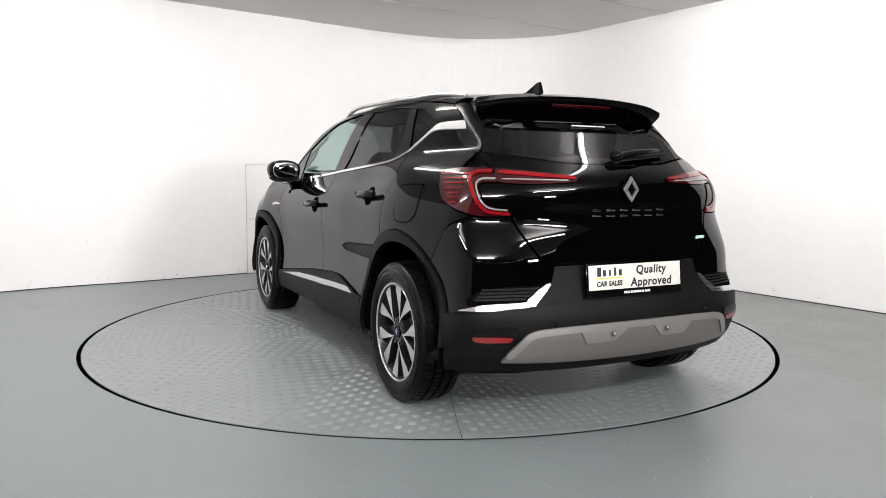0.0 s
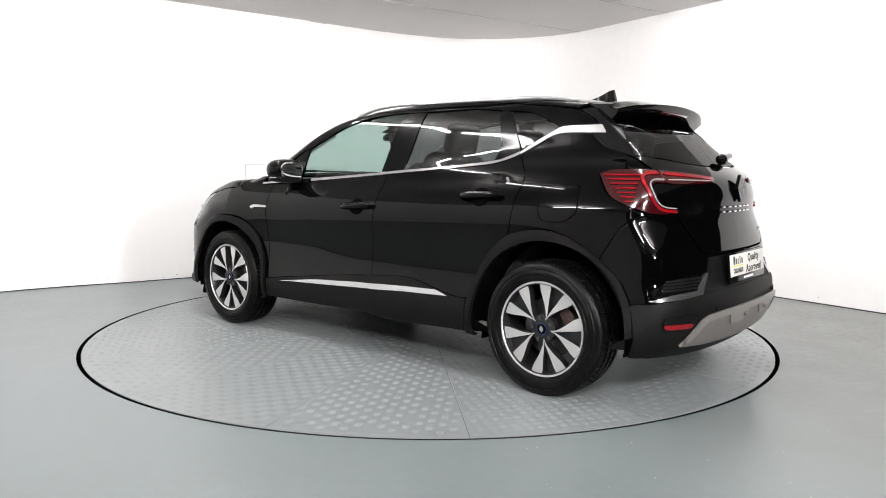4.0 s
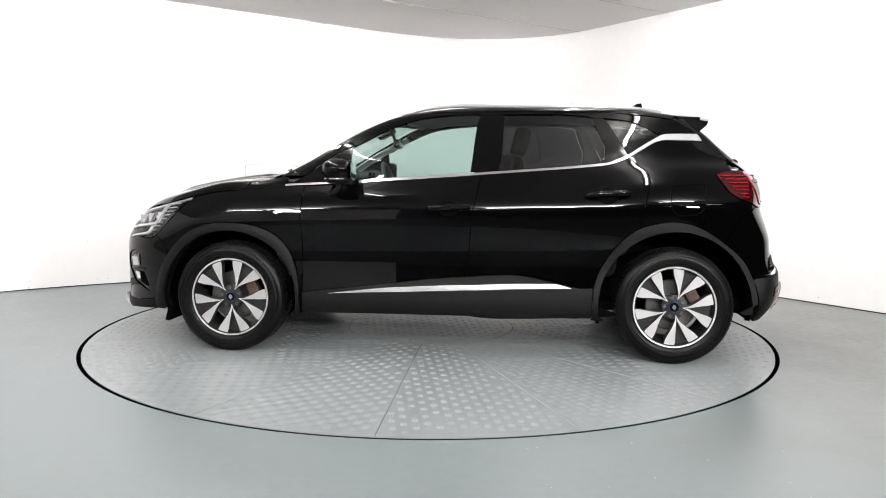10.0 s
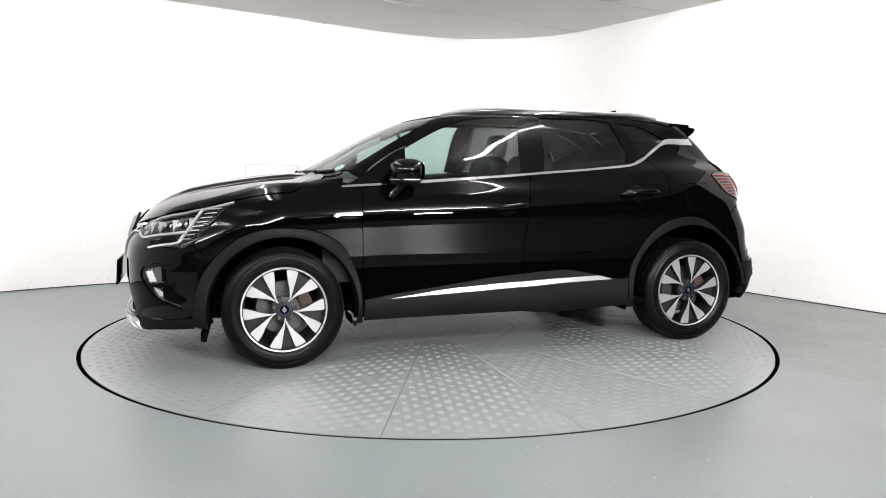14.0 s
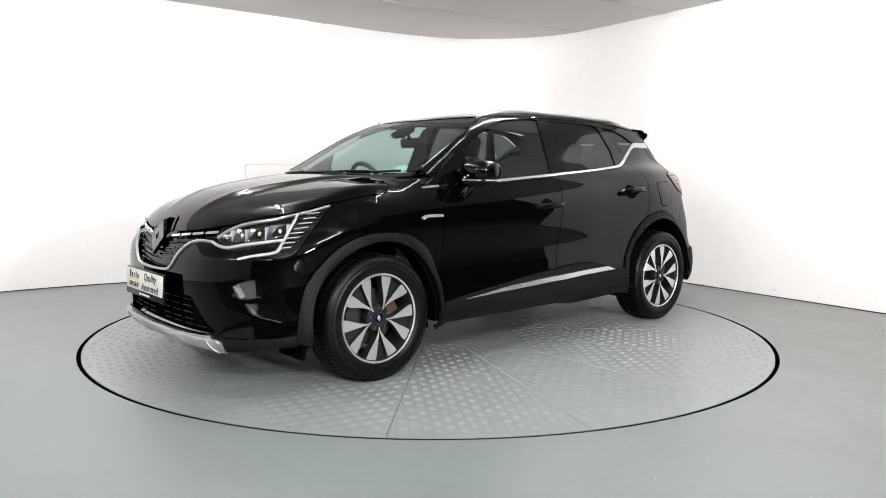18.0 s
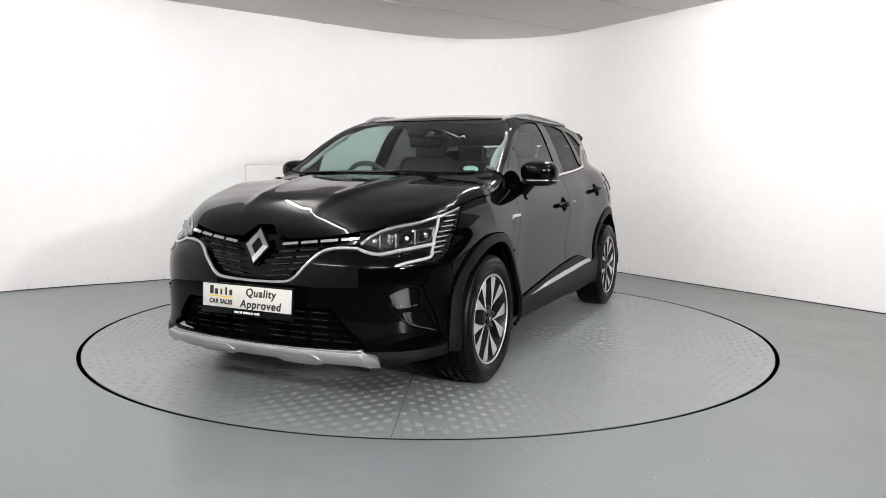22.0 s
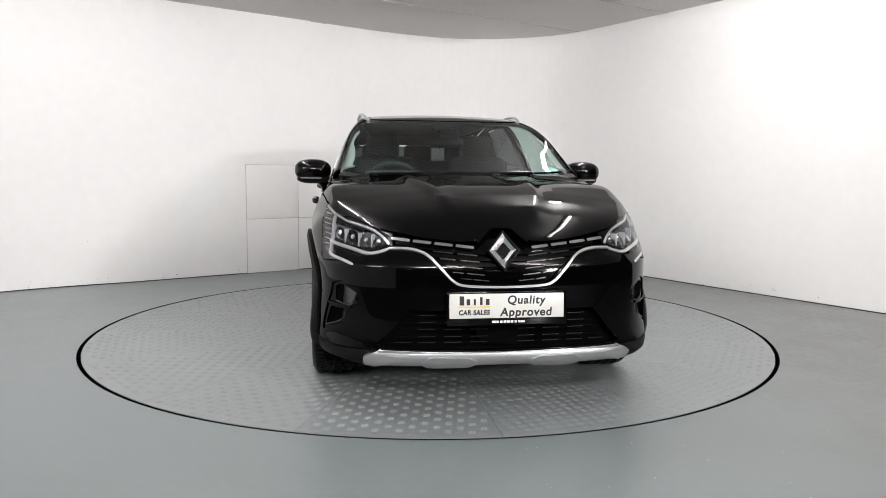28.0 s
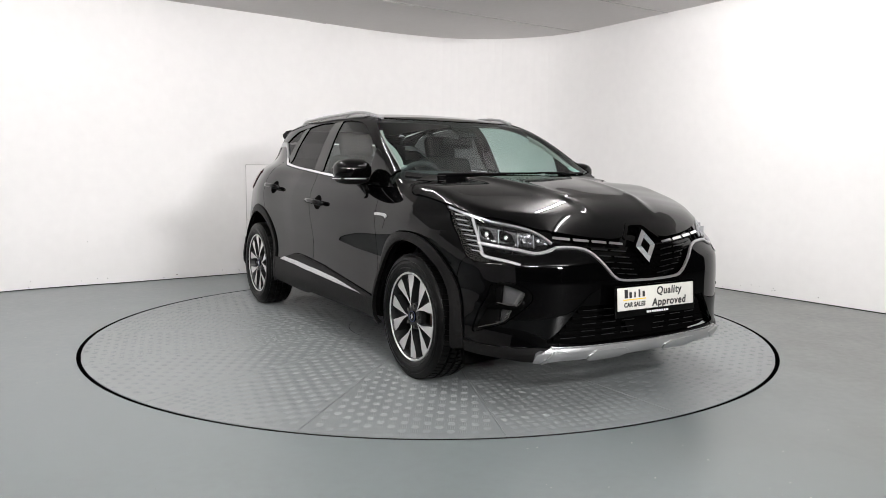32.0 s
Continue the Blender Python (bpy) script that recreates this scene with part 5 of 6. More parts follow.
def lamps():
    k = car
    # headlamps: brow, three reflector boxes, light guides, side ticks
    P("lamp_brow", ribbon(NS((1.575, 0.931), (1.64, 0.914), (1.70, 0.900), (1.79, 0.880)) + NF((0.70, 0.868), (0.634, 0.852), (0.582, 0.834), (0.543, 0.808), (0.513, 0.777)), 0.0085), "nose", SATIN, off=-0.004, gap=0, depth=0.012, label="satin silver lamp brow")
    P("lamp_guide", ribbon(NF((0.512, 0.752), (0.555, 0.737), (0.607, 0.729), (0.67, 0.744), (0.735, 0.758), (0.772, 0.768)), 0.012, 0.5), "nose", SATIN, off=0.006, gap=0, label="satin silver lamp strip")
    P("daylight_guide", ribbon(NS((1.735, 0.890), (1.766, 0.850), (1.805, 0.794), (1.848, 0.738)) + NF((0.774, 0.712), (0.72, 0.694), (0.675, 0.679)), 0.011, 0.6), "nose", CLEAR_WHITE, off=0.003, gap=0, label="white daytime light guide")
    P("lamp_pocket", ribbon(NF((0.62, 0.700), (0.69, 0.705), (0.76, 0.725)), 0.030, 0.4), "nose", GLOSS, off=0.002, gap=0)
    for i in range(8):
        z = 0.895 - 0.023 * i
        x = 1.615 + 0.0235 * i
        P("lamp_tick", ribbon(NS((x + 0.025, z), (x + 0.085, z - 0.006)), 0.0042), "nose", CLEAR_WHITE, off=0.003, gap=0, depth=0.004, step=0.01)
    # four curved reflector cells with upright fins and small lenses
    edges = (0.530, 0.580, 0.638, 0.698, 0.752)
    ceil_z = lambda y: float(np.interp(y, (0.53, 0.58, 0.637, 0.70, 0.755), (0.788, 0.816, 0.818, 0.836, 0.848)))
    sole_z = lambda y: float(np.interp(y, (0.53, 0.607, 0.723, 0.767), (0.768, 0.752, 0.774, 0.789)))
    for s in (1, -1):
        for y0, y1 in zip(edges, edges[1:]):
            bm = bmesh.new()
            grid = []
            for a in range(9):
                u = a / 8
                y = y0 + (y1 - y0) * u
                col = []
                for b in range(5):
                    w = b / 4
                    p = onto([(y, sole_z(y) + (ceil_z(y) - sole_z(y)) * w)], "front")[0]
                    back = 0.014 + 0.030 * (1 - (2 * u - 1) ** 2) * (1 - 0.5 * (2 * w - 1) ** 2)
                    col.append(bm.verts.new((p[0] - back, s * p[1], p[2])))
                grid.append(col)
            for a, b in zip(grid, grid[1:]):
                for i in range(4):
                    bm.faces.new((a[i], a[i + 1], b[i + 1], b[i]))
            part("lamp_bowl", bm, LAMP_IN, k, "silvered lamp reflector")
            ym, zm = (y0 + y1) / 2, (sole_z((y0 + y1) / 2) + ceil_z((y0 + y1) / 2)) / 2
            p = onto([(ym, zm)], "front")[0]
            part("lamp_lens", ellipsoid((p[0] - 0.030, s * p[1], p[2] - 0.004), (0.012, 0.013, 0.015), seg=16), MIRROR, k, "glassy projector lens")
            p = onto([(y1, zm)], "front")[0]
            part("lamp_divider", box(0.034, 0.004, ceil_z(y1) - sole_z(y1), (p[0] - 0.020, s * p[1], p[2]), (0, 0, s * 30)), CLEAR_WHITE, k)
    # fog recess: silvered inner walls, a bright line along each pocket
    for s in (1, -1):
        for run in (((0.700, 0.569), (0.664, 0.549), (0.676, 0.520), (0.689, 0.492), (0.705, 0.4935)), ((0.708, 0.467), (0.720, 0.441), (0.731, 0.416), (0.752, 0.405))):
            bm = bmesh.new()
            pairs = []
            for y, z in run:
                a, b = onto([(y, z)], "front"), onto([(y + 0.026, z + 0.004)], "front")
                a, b = (a - gradient(a) * 0.008)[0], (b - gradient(b) * 0.048)[0]
                pairs.append([bm.verts.new((q[0], s * q[1], q[2])) for q in (a, b)])
            for a, b in zip(pairs, pairs[1:]):
                bm.faces.new((a[0], a[1], b[1], b[0]))
            part("fog_reflector", bm, FOGS, k, "silver fog reflector")
    P("fog_trim", ribbon(NF((0.664, 0.547), (0.689, 0.491), (0.752, 0.499)), 0.0045), "nose", STEEL, off=-0.004, gap=0, depth=0.004, label="bright fog line")
    P("fog_trim", ribbon(NF((0.709, 0.466), (0.731, 0.415)) + NS((1.865, 0.373)), 0.0045), "nose", STEEL, off=-0.004, gap=0, depth=0.004, label="bright fog line")
    P("fog_bar", ribbon(NF((0.689, 0.481), (0.72, 0.483), (0.785, 0.486)), 0.012), "nose", GLOSS, off=0.002, gap=0)
    for s in (1, -1):
        p = skin("front", 0.668, 0.505, -0.004)
        part("park_sensor", ellipsoid((p.x, s * p.y, p.z), (0.007, 0.010, 0.010), seg=14), CLAD, k)
    # grille bars
    for z, spans in ((0.762, [(0.135, 0.215), (0.23, 0.31), (0.325, 0.405), (0.42, 0.50)]), (0.732, [(0.12, 0.21), (0.23, 0.32)]), (0.703, [(0.11, 0.20), (0.22, 0.29)]), (0.674, [(0.10, 0.19), (0.21, 0.262)]), (0.645, [(0.09, 0.17), (0.185, 0.232)]), (0.620, [(0.07, 0.14), (0.15, 0.195)])):
        for a, b in spans:
            first = z > 0.75
            P("grille_dash", ribbon(NF((a, z + 0.1 * (a - 0.12)), (b, z + 0.1 * (b - 0.12))), 0.0115 if first else 0.0046, 0.85), "nose", CHROME if first else DASHG, off=-0.003 if first else -0.012, gap=0, depth=0.006, step=0.01)
    for z, y1 in ((0.748, 0.40), (0.718, 0.33), (0.689, 0.285), (0.660, 0.25), (0.632, 0.21)):
        P("grille_bar", ribbon(NF((-y1, z + 0.1 * (y1 - 0.12)), (-0.1, z), (0.1, z), (y1, z + 0.1 * (y1 - 0.12))), 0.016), "nose", GLOSS, off=-0.022, gap=0, depth=0.012, mirror=False)
    for z, y1 in ((0.452, 0.41), (0.418, 0.44), (0.384, 0.47), (0.350, 0.50), (0.324, 0.53)):
        P("grille_bar", ribbon(NF((-y1, z), (0.0, z), (y1, z)), 0.014), "nose", DARK, off=-0.032, gap=0, depth=0.012, mirror=False)
        for a in (0.07, 0.19, 0.31, 0.42):
            if a + 0.08 < y1:
                P("grille_dash", ribbon(NF((a, z + 0.006), (a + 0.08, z + 0.006)), 0.0025), "nose", RIM_DARK, off=-0.020, gap=0, depth=0.004, step=0.01)
    P("radar_cover", [NF((-0.10, 0.322), (0.10, 0.322)), NF((0.115, 0.40), (-0.115, 0.40))], "nose", DARK, off=-0.022, gap=0, mirror=False)
    # diamond marks, nose and tail
    for x, y, z, h, w, turn, tilt in ((2.142, 0.0, 0.748, 0.088, 0.070, 0, -20), (-1.966, 0.0, 1.030, 0.064, 0.046, 180, -3)):
        b = new("diamond_mark")
        b.parent = car
        bm = bmesh.new()
        for i in range(4):
            a0, a1 = ((w, 0), (0, h), (-w, 0), (0, -h))[i], ((0, h), (-w, 0), (0, -h), (w, 0))[i]
            mid = lambda p, f, d: bm.verts.new((d, p[0] * f, p[1] * f))
            o0, o1, r0, r1, i0, i1 = mid(a0, 1, 0), mid(a1, 1, 0), mid(a0, 0.70, 0.020), mid(a1, 0.70, 0.020), mid(a0, 0.44, 0.005), mid(a1, 0.44, 0.005)
            bm.faces.new((o0, o1, r1, r0))
            bm.faces.new((r0, r1, i1, i0))
        bmesh.ops.remove_doubles(bm, verts=bm.verts, dist=1e-5)
        bmesh.ops.transform(bm, matrix=pose(x, y, z, 0, 0, turn) @ pose(0, 0, 0, 0, tilt, 0), verts=bm.verts)
        part("diamond", bm, CHROME, b, "chrome diamond mark", smooth=False)
        bm = prism([(w * 1.12, 0), (0, h * 1.10), (-w * 1.12, 0), (0, -h * 1.10)], -0.012, 0.003)
        bmesh.ops.transform(bm, matrix=pose(x, y, z, 0, 0, turn) @ pose(0, 0, 0, 0, tilt, 0) @ pose(0, 0, 0, 0, 0, -90), verts=bm.verts)
        part("backing", bm, GLOSS, b, smooth=False)
    P("mark_surround", ribbon(NF((-0.118, 0.785), (-0.075, 0.822), (-0.043, 0.846), (0.043, 0.846), (0.075, 0.822), (0.118, 0.785)), 0.014), "nose", GLOSS, off=0.006, gap=0, mirror=False, label="gloss black rim over the mark")
    # tail lamps
    tip = TS((-1.548, 1.098), (-1.60, 1.116))
    P("tail_lamp", [tip + TR((0.661, 1.120), (0.600, 1.118)), TR((0.600, 1.118), (0.602, 1.055)), TR((0.602, 1.055), (0.657, 1.055), (0.674, 1.035), (0.669, 0.995), (0.650, 0.965), (0.618, 0.952), (0.570, 0.943)),
                    TR((0.570, 0.943), (0.560, 0.914)), TR((0.560, 0.914), (0.651, 0.911)) + TS((-1.79, 0.917)), TS((-1.79, 0.917), (-1.70, 0.955), (-1.62, 1.0), (-1.548, 1.098))], "tail", RED_DIM, off=0.006, label="dark red wrap-round tail lamp")
    P("tail_band", ribbon(TR((0.605, 1.100), (0.654, 1.098), (0.688, 1.078), (0.697, 1.030), (0.686, 0.975), (0.654, 0.938), (0.610, 0.928), (0.565, 0.924)), 0.014), "tail", RED, off=0.012, gap=0, label="bright red light band")
    P("tail_guide", ribbon(TR((0.606, 1.068), (0.650, 1.068), (0.677, 1.052), (0.682, 1.015), (0.669, 0.972), (0.638, 0.948), (0.572, 0.940)), 0.006), "tail", GUIDE_DIM, off=0.013, gap=0, label="white light guide")
    P("lamp_infill", [TR((0.598, 1.050), (0.657, 1.050), (0.670, 1.033), (0.666, 0.996), (0.648, 0.970), (0.618, 0.957), (0.574, 0.948))], "tail", GLOSS, off=0.004, gap=0, label="gloss black lamp infill")
    for i in range(7):
        z = 1.090 - 0.020 * i
        x0 = -1.575 - 0.020 * i
        P("lamp_rib", ribbon(TS((x0, z), (min(x0 - 0.03, -1.735), z)), 0.006), "tail", RED, off=0.011, gap=0, depth=0.005, step=0.012)
    P("tailgate_lamp", [TR((0.588, 1.116), (0.420, 1.100), (0.250, 1.078)), TR((0.250, 1.076), (0.300, 1.056), (0.588, 1.054))], "tail", RED_DIM, off=0.008, gap=0.001, label="dark red tailgate lamp")
    P("tail_band", ribbon(TR((0.583, 1.097), (0.420, 1.086), (0.265, 1.074)), 0.013, 0.4), "tail", RED, off=0.012, gap=0, label="bright red light band")
    P("tail_guide", ribbon(TR((0.583, 1.068), (0.420, 1.066), (0.300, 1.064)), 0.0045, 0.4), "tail", GUIDE_DIM, off=0.012, gap=0)
    # rear bumper corners
    P("corner_trim", [TR((0.785, 0.522), (0.70, 0.524), (0.510, 0.534)), TR((0.510, 0.534), (0.420, 0.628)), TR((0.445, 0.628), (0.530, 0.566)), TR((0.530, 0.557), (0.70, 0.547), (0.785, 0.524))], "tail", MARK, off=0.010, gap=0, label="chrome corner trim")
    for i in range(4):
        z = 0.568 + 0.014 * i
        P("corner_rib", ribbon(TR((0.735 - 0.01 * i, z), (0.535 - 0.02 * i, z + 0.004)), 0.008), "tail", CLAD, off=0.008, gap=0, depth=0.006)
    P("corner_recess", [TR((0.765, 0.545), (0.53, 0.56)), TR((0.46, 0.625), (0.60, 0.622), (0.72, 0.600))], "tail", DARK, off=0.001, gap=0)
    P("rear_reflector", [TR((0.750, 0.452), (0.590, 0.460)), TR((0.598, 0.400), (0.735, 0.398))], "tail", LAMP_DARK, off=0.022, gap=0, label="dark reflector housing")
    P("reflector_lens", [TR((0.748, 0.424), (0.606, 0.422)), TR((0.618, 0.403), (0.738, 0.405))], "tail", RED, off=0.026, gap=0, label="red reflector")
    P("plate_panel", whole(TR((0.0, 0.549), (0.30, 0.547), (0.502, 0.543)), TR((0.502, 0.543), (0.412, 0.632)), TR((0.412, 0.634), (0.395, 0.700)), TR((0.39, 0.704), (0.20, 0.706), (0.0, 0.706))), "tail", CLAD, off=0.004, gap=0, mirror=False, label="grey plastic panel behind the plate")
    for y in (0.15, -0.15, 0.42, -0.42):
        p = skin("rear", abs(y), 0.420 if abs(y) < 0.3 else 0.47, 0.045 if abs(y) < 0.3 else 0.018)
        part("park_sensor", ellipsoid((p.x, math.copysign(p.y, y), p.z), (0.008, 0.011, 0.011), seg=14), TAUPE if abs(y) < 0.3 else CLAD, car)


def lettering(text, size, m, material, parent, width=None):
    c = bpy.data.curves.new("lettering", "FONT")
    c.body, c.size, c.extrude, c.align_x, c.align_y = text, size, 0.0006, "CENTER", "CENTER"
    c.offset, c.space_character, c.shear = 0.0014, 1.12, 0.12
    tmp = new("lettering_tmp", c)
    me = bpy.data.meshes.new_from_object(tmp.evaluated_get(bpy.context.evaluated_depsgraph_get()))
    bpy.data.objects.remove(tmp)
    xs = [v.co.x for v in me.vertices]
    k = width / (max(xs) - min(xs)) if width else 1
    me.transform(m @ Matrix.Diagonal((k, 1, 1, 1)))
    me.materials.clear()
    me.materials.append(material)
    ob = new("lettering", me)
    ob.parent = parent
    return ob


def plates():
    for centre, turn, tilt in (((2.226, 0.0, 0.508), 90, -4), ((-2.020, 0.0, 0.648), -90, -3)):
        b = new("show_plate")
        b.parent = car
        m = pose(*centre, 0, 0, turn) @ pose(0, 0, 0, 90 + tilt, 0, 0)
        if turn < 0:
            m = pose(*centre, 0, 0, turn) @ pose(0, 0, 0, 90 - 6, 0, 0)

        def slab(name, sx, sy, sz, x, y, z, material, bev=0.002, label=""):
            bm = box(sx, sy, sz, (x, y, z), (0, 0, 0), bev)
            bmesh.ops.transform(bm, matrix=m, verts=bm.verts)
            return part(name, bm, material, b, label)

        slab("holder", 0.545, 0.150, 0.012, 0, -0.008, -0.006, GLOSS, 0.004, "black plate holder")
        slab("plate_face", 0.520, 0.108, 0.003, 0, 0.004, 0.0015, PLATE, 0.001, "white show plate")
        # the trader's mark: plain black bars over a yellow line
        for i, (w, h) in enumerate(((0.026, 0.040), (0.020, 0.027), (0.012, 0.027), (0.014, 0.036), (0.020, 0.027))):
            slab("mark_bar", w * 0.8, h, 0.001, -0.205 + 0.029 * i, 0.022 + (h - 0.027) / 2, 0.0036, INK, 0)
        slab("mark_line", 0.150, 0.005, 0.001, -0.150, 0.000, 0.0036, YELLOW, 0)
        lettering("CAR SALES", 0.030, m @ pose(-0.150, -0.025, 0.0034), INK, b, 0.140)
        lettering("Quality", 0.052, m @ pose(0.085, 0.028, 0.0034), INK, b, 0.175)
        lettering("Approved", 0.052, m @ pose(0.085, -0.026, 0.0034), INK, b, 0.240)
        for i in range(9):
            slab("mark_bar", 0.011 if i % 4 else 0.016, 0.010, 0.001, -0.06 + 0.0165 * i, -0.067, 0.0008, PAPER, 0)
    # the model name on the tailgate as plain chrome blocks
    for i in range(6):
        y = 0.168 - 0.0725 * i
        p = skin("rear", y, 0.926, 0.004)
        w = (0.046, 0.048, 0.042, 0.046, 0.044, 0.044)[i]
        mk = new("name_block")
        mk.parent = car
        bm = box(0.006, w, 0.008, (p.x, y, p.z + 0.012), (0, 0, 0), 0.0015)
        box(0.006, w, 0.008, (p.x, y, p.z - 0.012), (0, 0, 0), 0.0015, bm=bm)
        part("block", bm, CHROME, mk, "chrome name block")
    # dealer strip on the rear glass: plain pale bars
    for i in range(10):
        p = skin("rear", 0.075 - 0.020 * i, 1.322, 0.004)
        part("strip_bar", box(0.002, 0.015, 0.007, p, (0, 52, 0)), PAPER, car)
    p = skin("rear", -0.47, 0.800, 0.004)
    part("small_badge", box(0.003, 0.075, 0.014, p, (0, 0, 14), 0.002), STICKER, car, "small pale blue badge")


def seat(x, y, parent, bench=False):
    s = new("seat")
    s.parent = parent
    w = 0.50
    part("cushion", box(0.52, w, 0.17, (x + 0.02, y, 0.56), (0, -8, 0), 0.06, 4), SEATC, s)
    part("backrest", box(0.16, w * 0.96, 0.66, (x - 0.33, y, 0.90), (0, -20, 0), 0.065, 4), SEATC, s)
    part("headrest", box(0.10, 0.26, 0.19, (x - 0.475, y, 1.295), (0, -14, 0), 0.045, 4), SEATC, s)
    for d in (0.06, -0.06):
        part("headrest_post", rod([(x - 0.43, y + d, 1.16), (x - 0.465, y + d, 1.26)], 0.006), STEEL, s)


def cabin():
    inner = [(0.84, 0.40), (0.94, 0.84), (1.02, 1.00), (0.60, 1.02), (-0.20, 1.08), (-0.90, 1.13), (-1.30, 1.20), (-1.62, 1.10), (-1.62, 0.90), (-0.95, 0.88), (-0.78, 0.40)]
    P("door_trim", [[p] for p in inner], "side", DASH, off=-0.075, gap=0, step=0.06, edge=0.05, label="dark inner door trim")
    rl = [[(0.36, 0.0), (0.33, 0.25), (0.28, 0.42), (0.25, 0.48)], [(0.25, 0.48), (-0.3, 0.52), (-0.9, 0.50), (-1.3, 0.44)], [(-1.36, 0.40), (-1.40, 0.0)]]
    P("headliner", whole_top(*rl), "top", LINER, off=-0.035, gap=0, depth=0.004, step=0.06, mirror=False, label="pale grey headliner")
    P("pillar_lining", ribbon([(0.86, 1.135), (0.70, 1.235), (0.56, 1.312), (0.44, 1.372)], 0.06), "side", LINER, off=-0.035, gap=0, label="pale pillar lining")
    P("windscreen_band", whole_top([(0.40, 0.0), (0.375, 0.25), (0.32, 0.45), (0.29, 0.52)], [(0.32, 0.53), (0.375, 0.44), (0.43, 0.24), (0.455, 0.10)], [(0.54, 0.085), (0.545, 0.0)]), "top", LAMP_DARK, off=-0.010, gap=0, depth=0.002, mirror=False, label="black screen-printed band")
    for x, y in ((0.05, -0.37), (0.05, 0.37)):
        seat(x, y, car)
    b = new("rear_bench")
    b.parent = car
    part("cushion", box(0.50, 1.24, 0.18, (-0.78, 0, 0.58), (0, -8, 0), 0.06, 4), SEATC, b)
    part("backrest", box(0.15, 1.22, 0.64, (-1.12, 0, 0.90), (0, -22, 0), 0.06, 4), SEATC, b)
    for y in (0.37, 0.0, -0.37):
        part("headrest", box(0.09, 0.25, 0.17, (-1.24, y, 1.255), (0, -14, 0), 0.04, 4), SEATC, b)
    # dash
    d = new("dashboard")
    d.parent = car
    bm = bmesh.new()
    prof = [(1.08, 1.045), (0.90, 1.055), (0.72, 1.035), (0.64, 0.99), (0.62, 0.90), (0.70, 0.70), (0.80, 0.45), (1.08, 0.45)]
    a = [bm.verts.new((x, 0.68, z)) for x, z in prof]
    c = [bm.verts.new((x, -0.68, z)) for x, z in prof]
    for i in range(len(prof)):
        j = (i + 1) % len(prof)
        bm.faces.new((a[i], a[j], c[j], c[i]))
    bm.faces.new(a)
    bm.faces.new(c[::-1])
    part("dash_body", bm, DASH, d, angle=60)
    part("binnacle", box(0.20, 0.38, 0.07, (0.72, -0.37, 1.065), (0, 8, 0), 0.03, 3), DASH, d)
    part("screen", box(0.02, 0.16, 0.23, (0.63, 0.0, 0.98), (0, -12, 0), 0.008), GLOSS, d, "upright black touch screen")
    # wheel on the driver's side, right of the car
    st = new("steering_wheel")
    st.parent = car
    ring = [(0.52 + 0.185 * 0.35 * math.sin(t), -0.37 + 0.185 * math.cos(t), 0.985 + 0.185 * 0.93 * math.sin(t)) for t in [2 * math.pi * i / 32 for i in range(32)]]
    part("rim", rod(ring, 0.016, closed=True), DASH, st)
    part("boss", ellipsoid((0.53, -0.37, 0.98), (0.04, 0.07, 0.06)), DASH, st)
    for y in (-0.46, -0.28):
        part("spoke", box(0.02, 0.10, 0.03, (0.525, y, 0.98), (0, 0, 0), 0.006), SATIN, st)
    rv = new("rear_view_mirror")
    rv.parent = car
    part("shell", box(0.035, 0.235, 0.068, (0.42, 0.0, 1.295), (0, 10, 0), 0.02, 3), LAMP_DARK, rv)
    part("stem", rod([(0.44, 0, 1.32), (0.47, 0, 1.385)], 0.012), LAMP_DARK, rv)
    part("camera_housing", box(0.13, 0.13, 0.045, (0.50, 0, 1.362), (0, 27, 0), 0.02), LAMP_DARK, rv)
    # tax disc sticker and dealer strip inside the screen
    for name, mt, x, y, r in (("screen_sticker", STICKER, 0.965, 0.575, 0.046),):
        ring = [[(x + 0.7 * r * math.cos(t), y + r * math.sin(t)) for t in [radians(30 * i) for i in range(12)]]]
        P(name, ring, "top", mt, off=-0.007, gap=0, depth=0.001, step=0.02, mirror=False, label="round mint windscreen sticker")
    P("luggage_cover", whole_top([(-1.22, 0.0), (-1.22, 0.56)], [(-1.66, 0.52), (-1.70, 0.0)]), "top", DASH, off=-0.36, gap=0, depth=0.01, mirror=False, step=0.08)


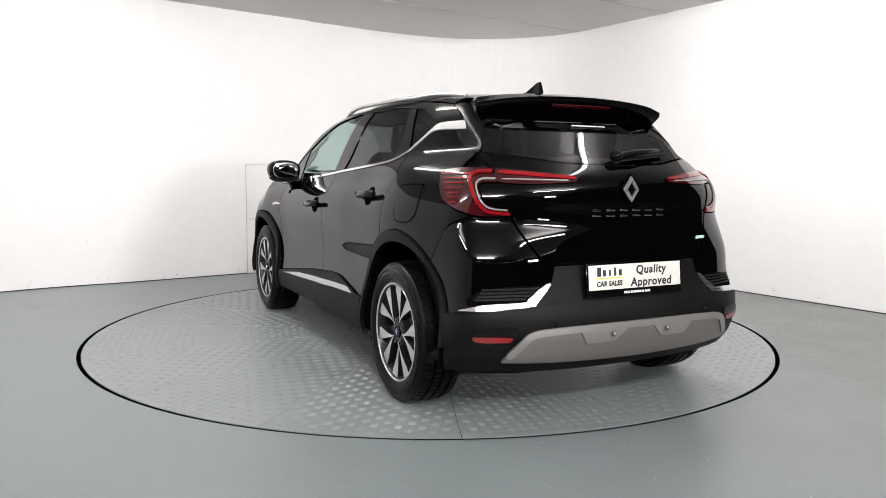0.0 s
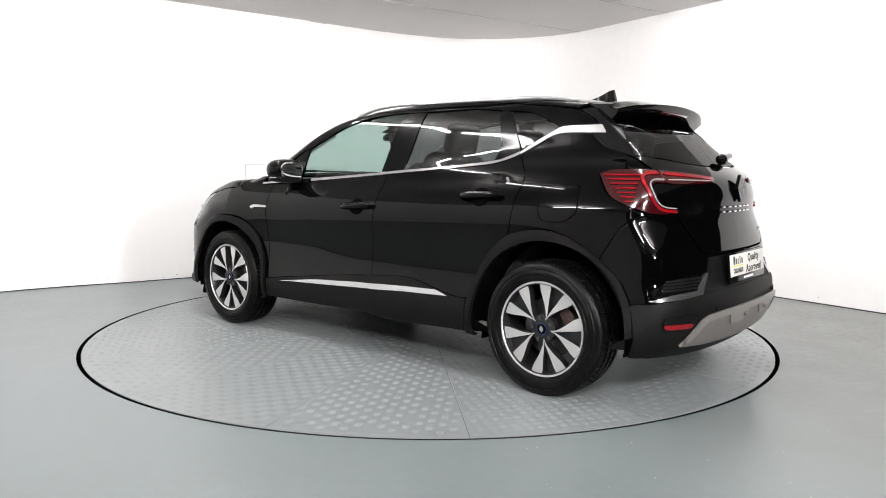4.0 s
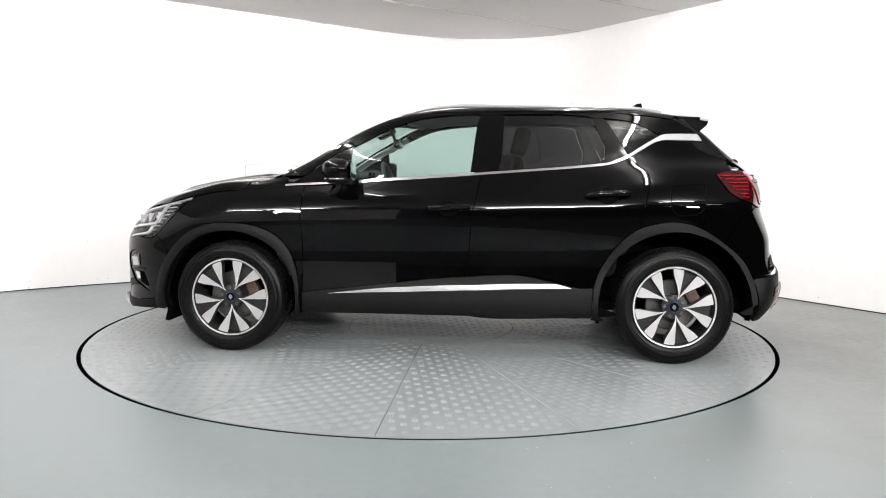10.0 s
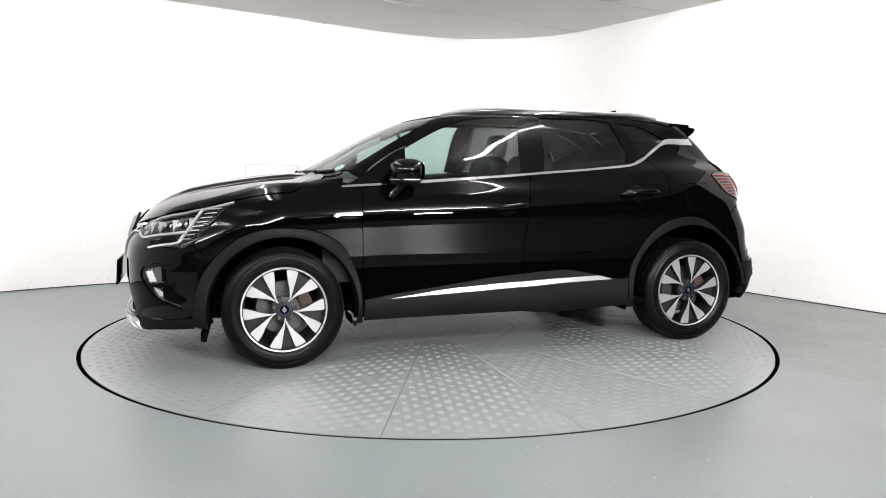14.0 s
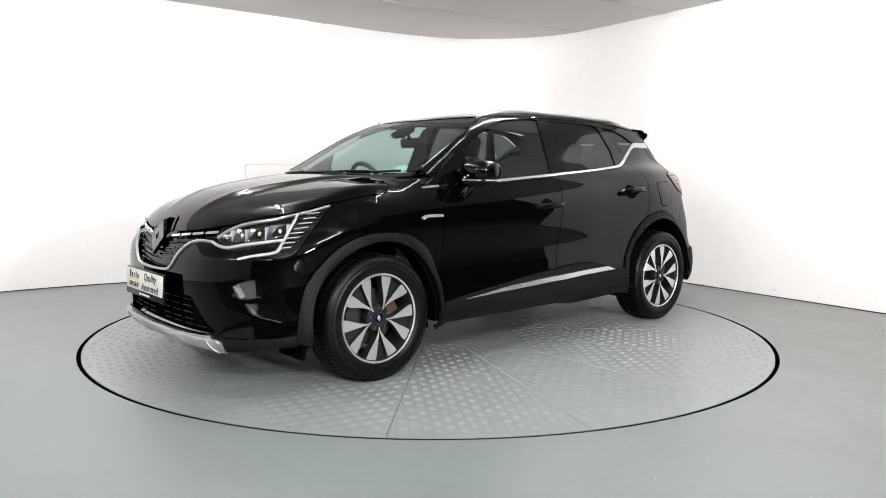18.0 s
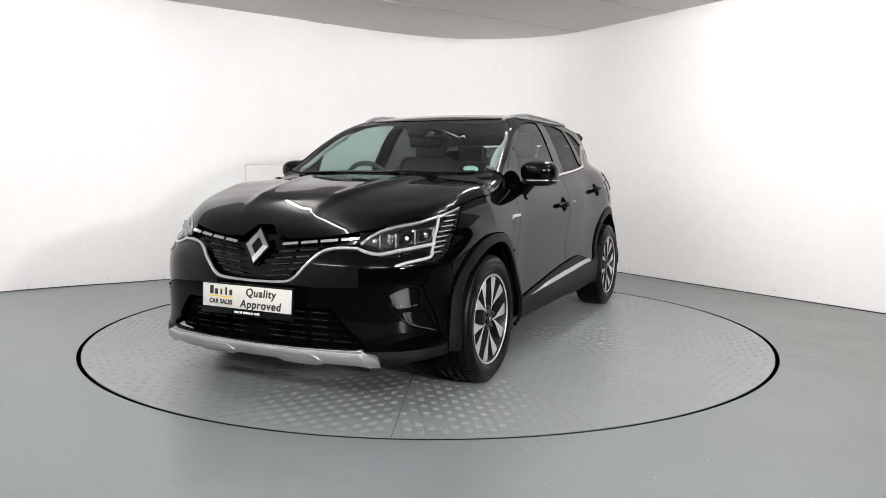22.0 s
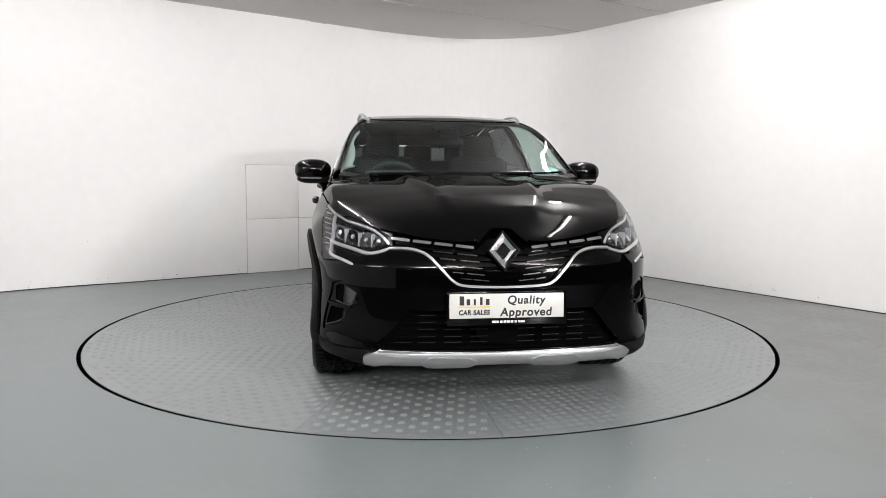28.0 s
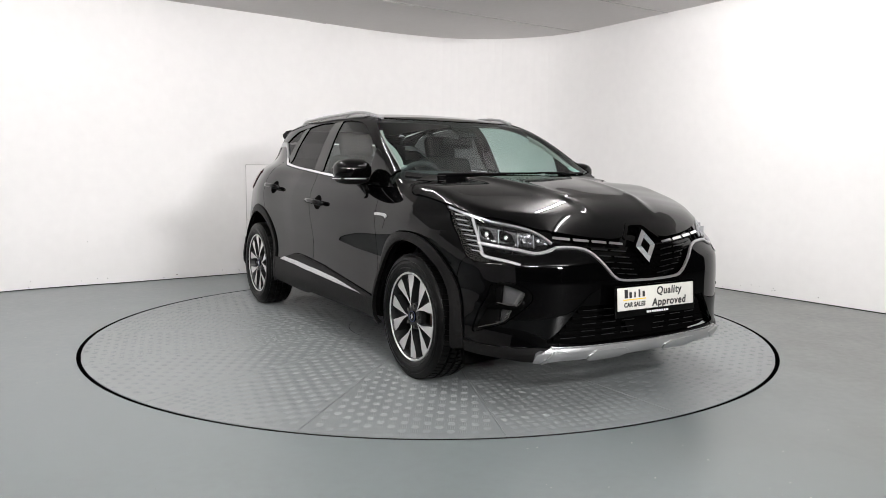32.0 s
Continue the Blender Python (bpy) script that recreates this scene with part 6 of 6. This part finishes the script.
def underside():
    part("floor_pan", box(3.30, 1.30, 0.06, (0.0, 0, 0.30), (0, 0, 0), 0.02), DARK, car, "black underbody")
    part("nose_tray", box(0.40, 1.05, 0.04, (1.78, 0, 0.262), (0, 0, 0), 0.02), DARK, car)
    part("tail_tray", box(0.40, 1.20, 0.10, (-1.72, 0, 0.31), (0, 0, 0), 0.03), DARK, car)
    part("engine_block", box(0.70, 0.90, 0.45, (1.40, 0, 0.50), (0, 0, 0), 0.05), DARK, car)
    part("exhaust_box", rod([(-1.60, -0.45, 0.30), (-1.60, 0.15, 0.30)], 0.085, seg=16), STEEL, car)
    for s in (1, -1):
        part("sill_beam", box(1.62, 0.12, 0.12, (0.02, s * 0.74, 0.30), (0, 0, 0), 0.02), DARK, car)
        for cx in (AF[0], AR[0]):
            bm = bmesh.new()
            n = 26
            big = 0.018 if cx < 0 else 0.0
            lo, hi = (-4, 190) if cx < 0 else (-14, 190)
            rows = []
            for i in range(n + 1):
                t = radians(lo + (hi - lo) * i / n)
                rows.append([bm.verts.new((cx + r * math.cos(t), s * y, 0.335 + r * math.sin(t))) for r, y in ((0.418 + big, 0.835), (0.424 + big, 0.60), (0.41 + big, 0.47), (0.05, 0.46))])
            for a, b in zip(rows, rows[1:]):
                for j in range(3):
                    bm.faces.new((a[j], b[j], b[j + 1], a[j + 1]))
            part("wheel_liner", bm, DARK, car, "black wheel arch liner")
            part("axle", rod([(cx, s * 0.25, 0.335), (cx, s * 0.72, 0.335)], 0.045), DARK, car)
        part("air_deflector", box(0.03, 0.22, 0.11, (1.735, s * 0.69, 0.220), (0, -16, 0), 0.006), DARK, car)
        part("mud_flap", box(0.015, 0.16, 0.05, (0.93, s * 0.70, 0.245), (0, 10, 0), 0.005), DARK, car)
        part("mud_flap", box(0.015, 0.14, 0.06, (-0.90, s * 0.70, 0.24), (0, -10, 0), 0.005), DARK, car)


body_panels()
front_end()
rear_end()
wheels()
fittings()
lamps()
plates()
cabin()
underside()


def regroup():
    """Hangs each fitting on the door, lamp, bumper or gate that carries it."""
    def base(o):
        return o.name.split(".")[0]

    def middle(o):
        c = [v.co for v in o.data.vertices]
        return sum((v.x for v in c)) / len(c), sum((v.y for v in c)) / len(c)

    solid = [o for o in car.children if o.type == "MESH"]
    at = {o: middle(o) for o in solid}

    def pick(name, o=None):
        found = [p for p in solid if base(p) == name and (o is None or at[p][1] * at[o][1] > 0)]
        return found[0] if found else None

    rules = {"front_window": "front_door", "door_mirror_sail": "front_door", "rear_window": "rear_door", "quarter_window": "rear_wing", "fuel_flap": "rear_wing", "flap_seam": "rear_wing",
             "wing_badge": "front_wing", "wing_slot": "front_wing", "headlamp_cover": "headlamp_back", "lamp_brow": "headlamp_back", "lamp_guide": "headlamp_back", "daylight_guide": "headlamp_back",
             "lamp_pocket": "headlamp_back", "lamp_tick": "headlamp_back", "lamp_bowl": "headlamp_back", "lamp_lens": "headlamp_back", "lamp_divider": "headlamp_back", "fog_pocket": "fog_recess", "lamp_infill": "tail_lamp", "tail_band": "tail_lamp",
             "tail_guide": "tail_lamp", "lamp_rib": "tail_lamp", "fog_reflector": "fog_recess", "fog_bar": "fog_recess", "fog_trim": "fog_recess", "fog_rim": "fog_recess", "reflector_lens": "rear_reflector"}
    single = {"grille_bar": "grille", "grille_dash": "grille", "grille_frame": "grille", "mark_surround": "grille", "radar_cover": "lower_grille", "rear_glass": "tailgate", "rear_pillar": "tailgate", "tailgate_lamp": "tailgate",
              "plate_panel": "rear_bumper", "small_badge": "tailgate", "strip_bar": "tailgate", "corner_trim": "rear_bumper", "corner_rib": "rear_bumper", "corner_recess": "rear_bumper", "headliner": "roof", "roof_rail": "roof", "aerial_fin": "roof",
              "windscreen_band": "windscreen", "screen_sticker": "windscreen", "skid_ridge": "skid_plate"}
    for o in solid:
        b = base(o)
        if b in rules:
            o.parent = pick(rules[b], o)
        elif b in single:
            o.parent = pick(single[b])
        elif b in ("door_handle", "handle_cup", "door_cladding", "sill_strip", "window_trim", "door_trim"):
            x = at[o][0]
            o.parent = pick("front_door" if x > -0.15 else "rear_door" if x > -1.1 else "rear_wing", o)
    for o in solid:
        if base(o) == "headlamp_back":
            o.name = "headlamp"


regroup()


def motions():
    """The table and the car turn together."""
    rows = [i * 2.0 for i in range(17)]
    walk(table, [(t, pose(0, 0, 0, 0, 0, heading(t))) for t in rows])
    walk(car, [(t, pose(0, 0, 0, 0, 0, heading(t)) @ pose(CAR_SHIFT[0], CAR_SHIFT[1], 0)) for t in rows])


motions()
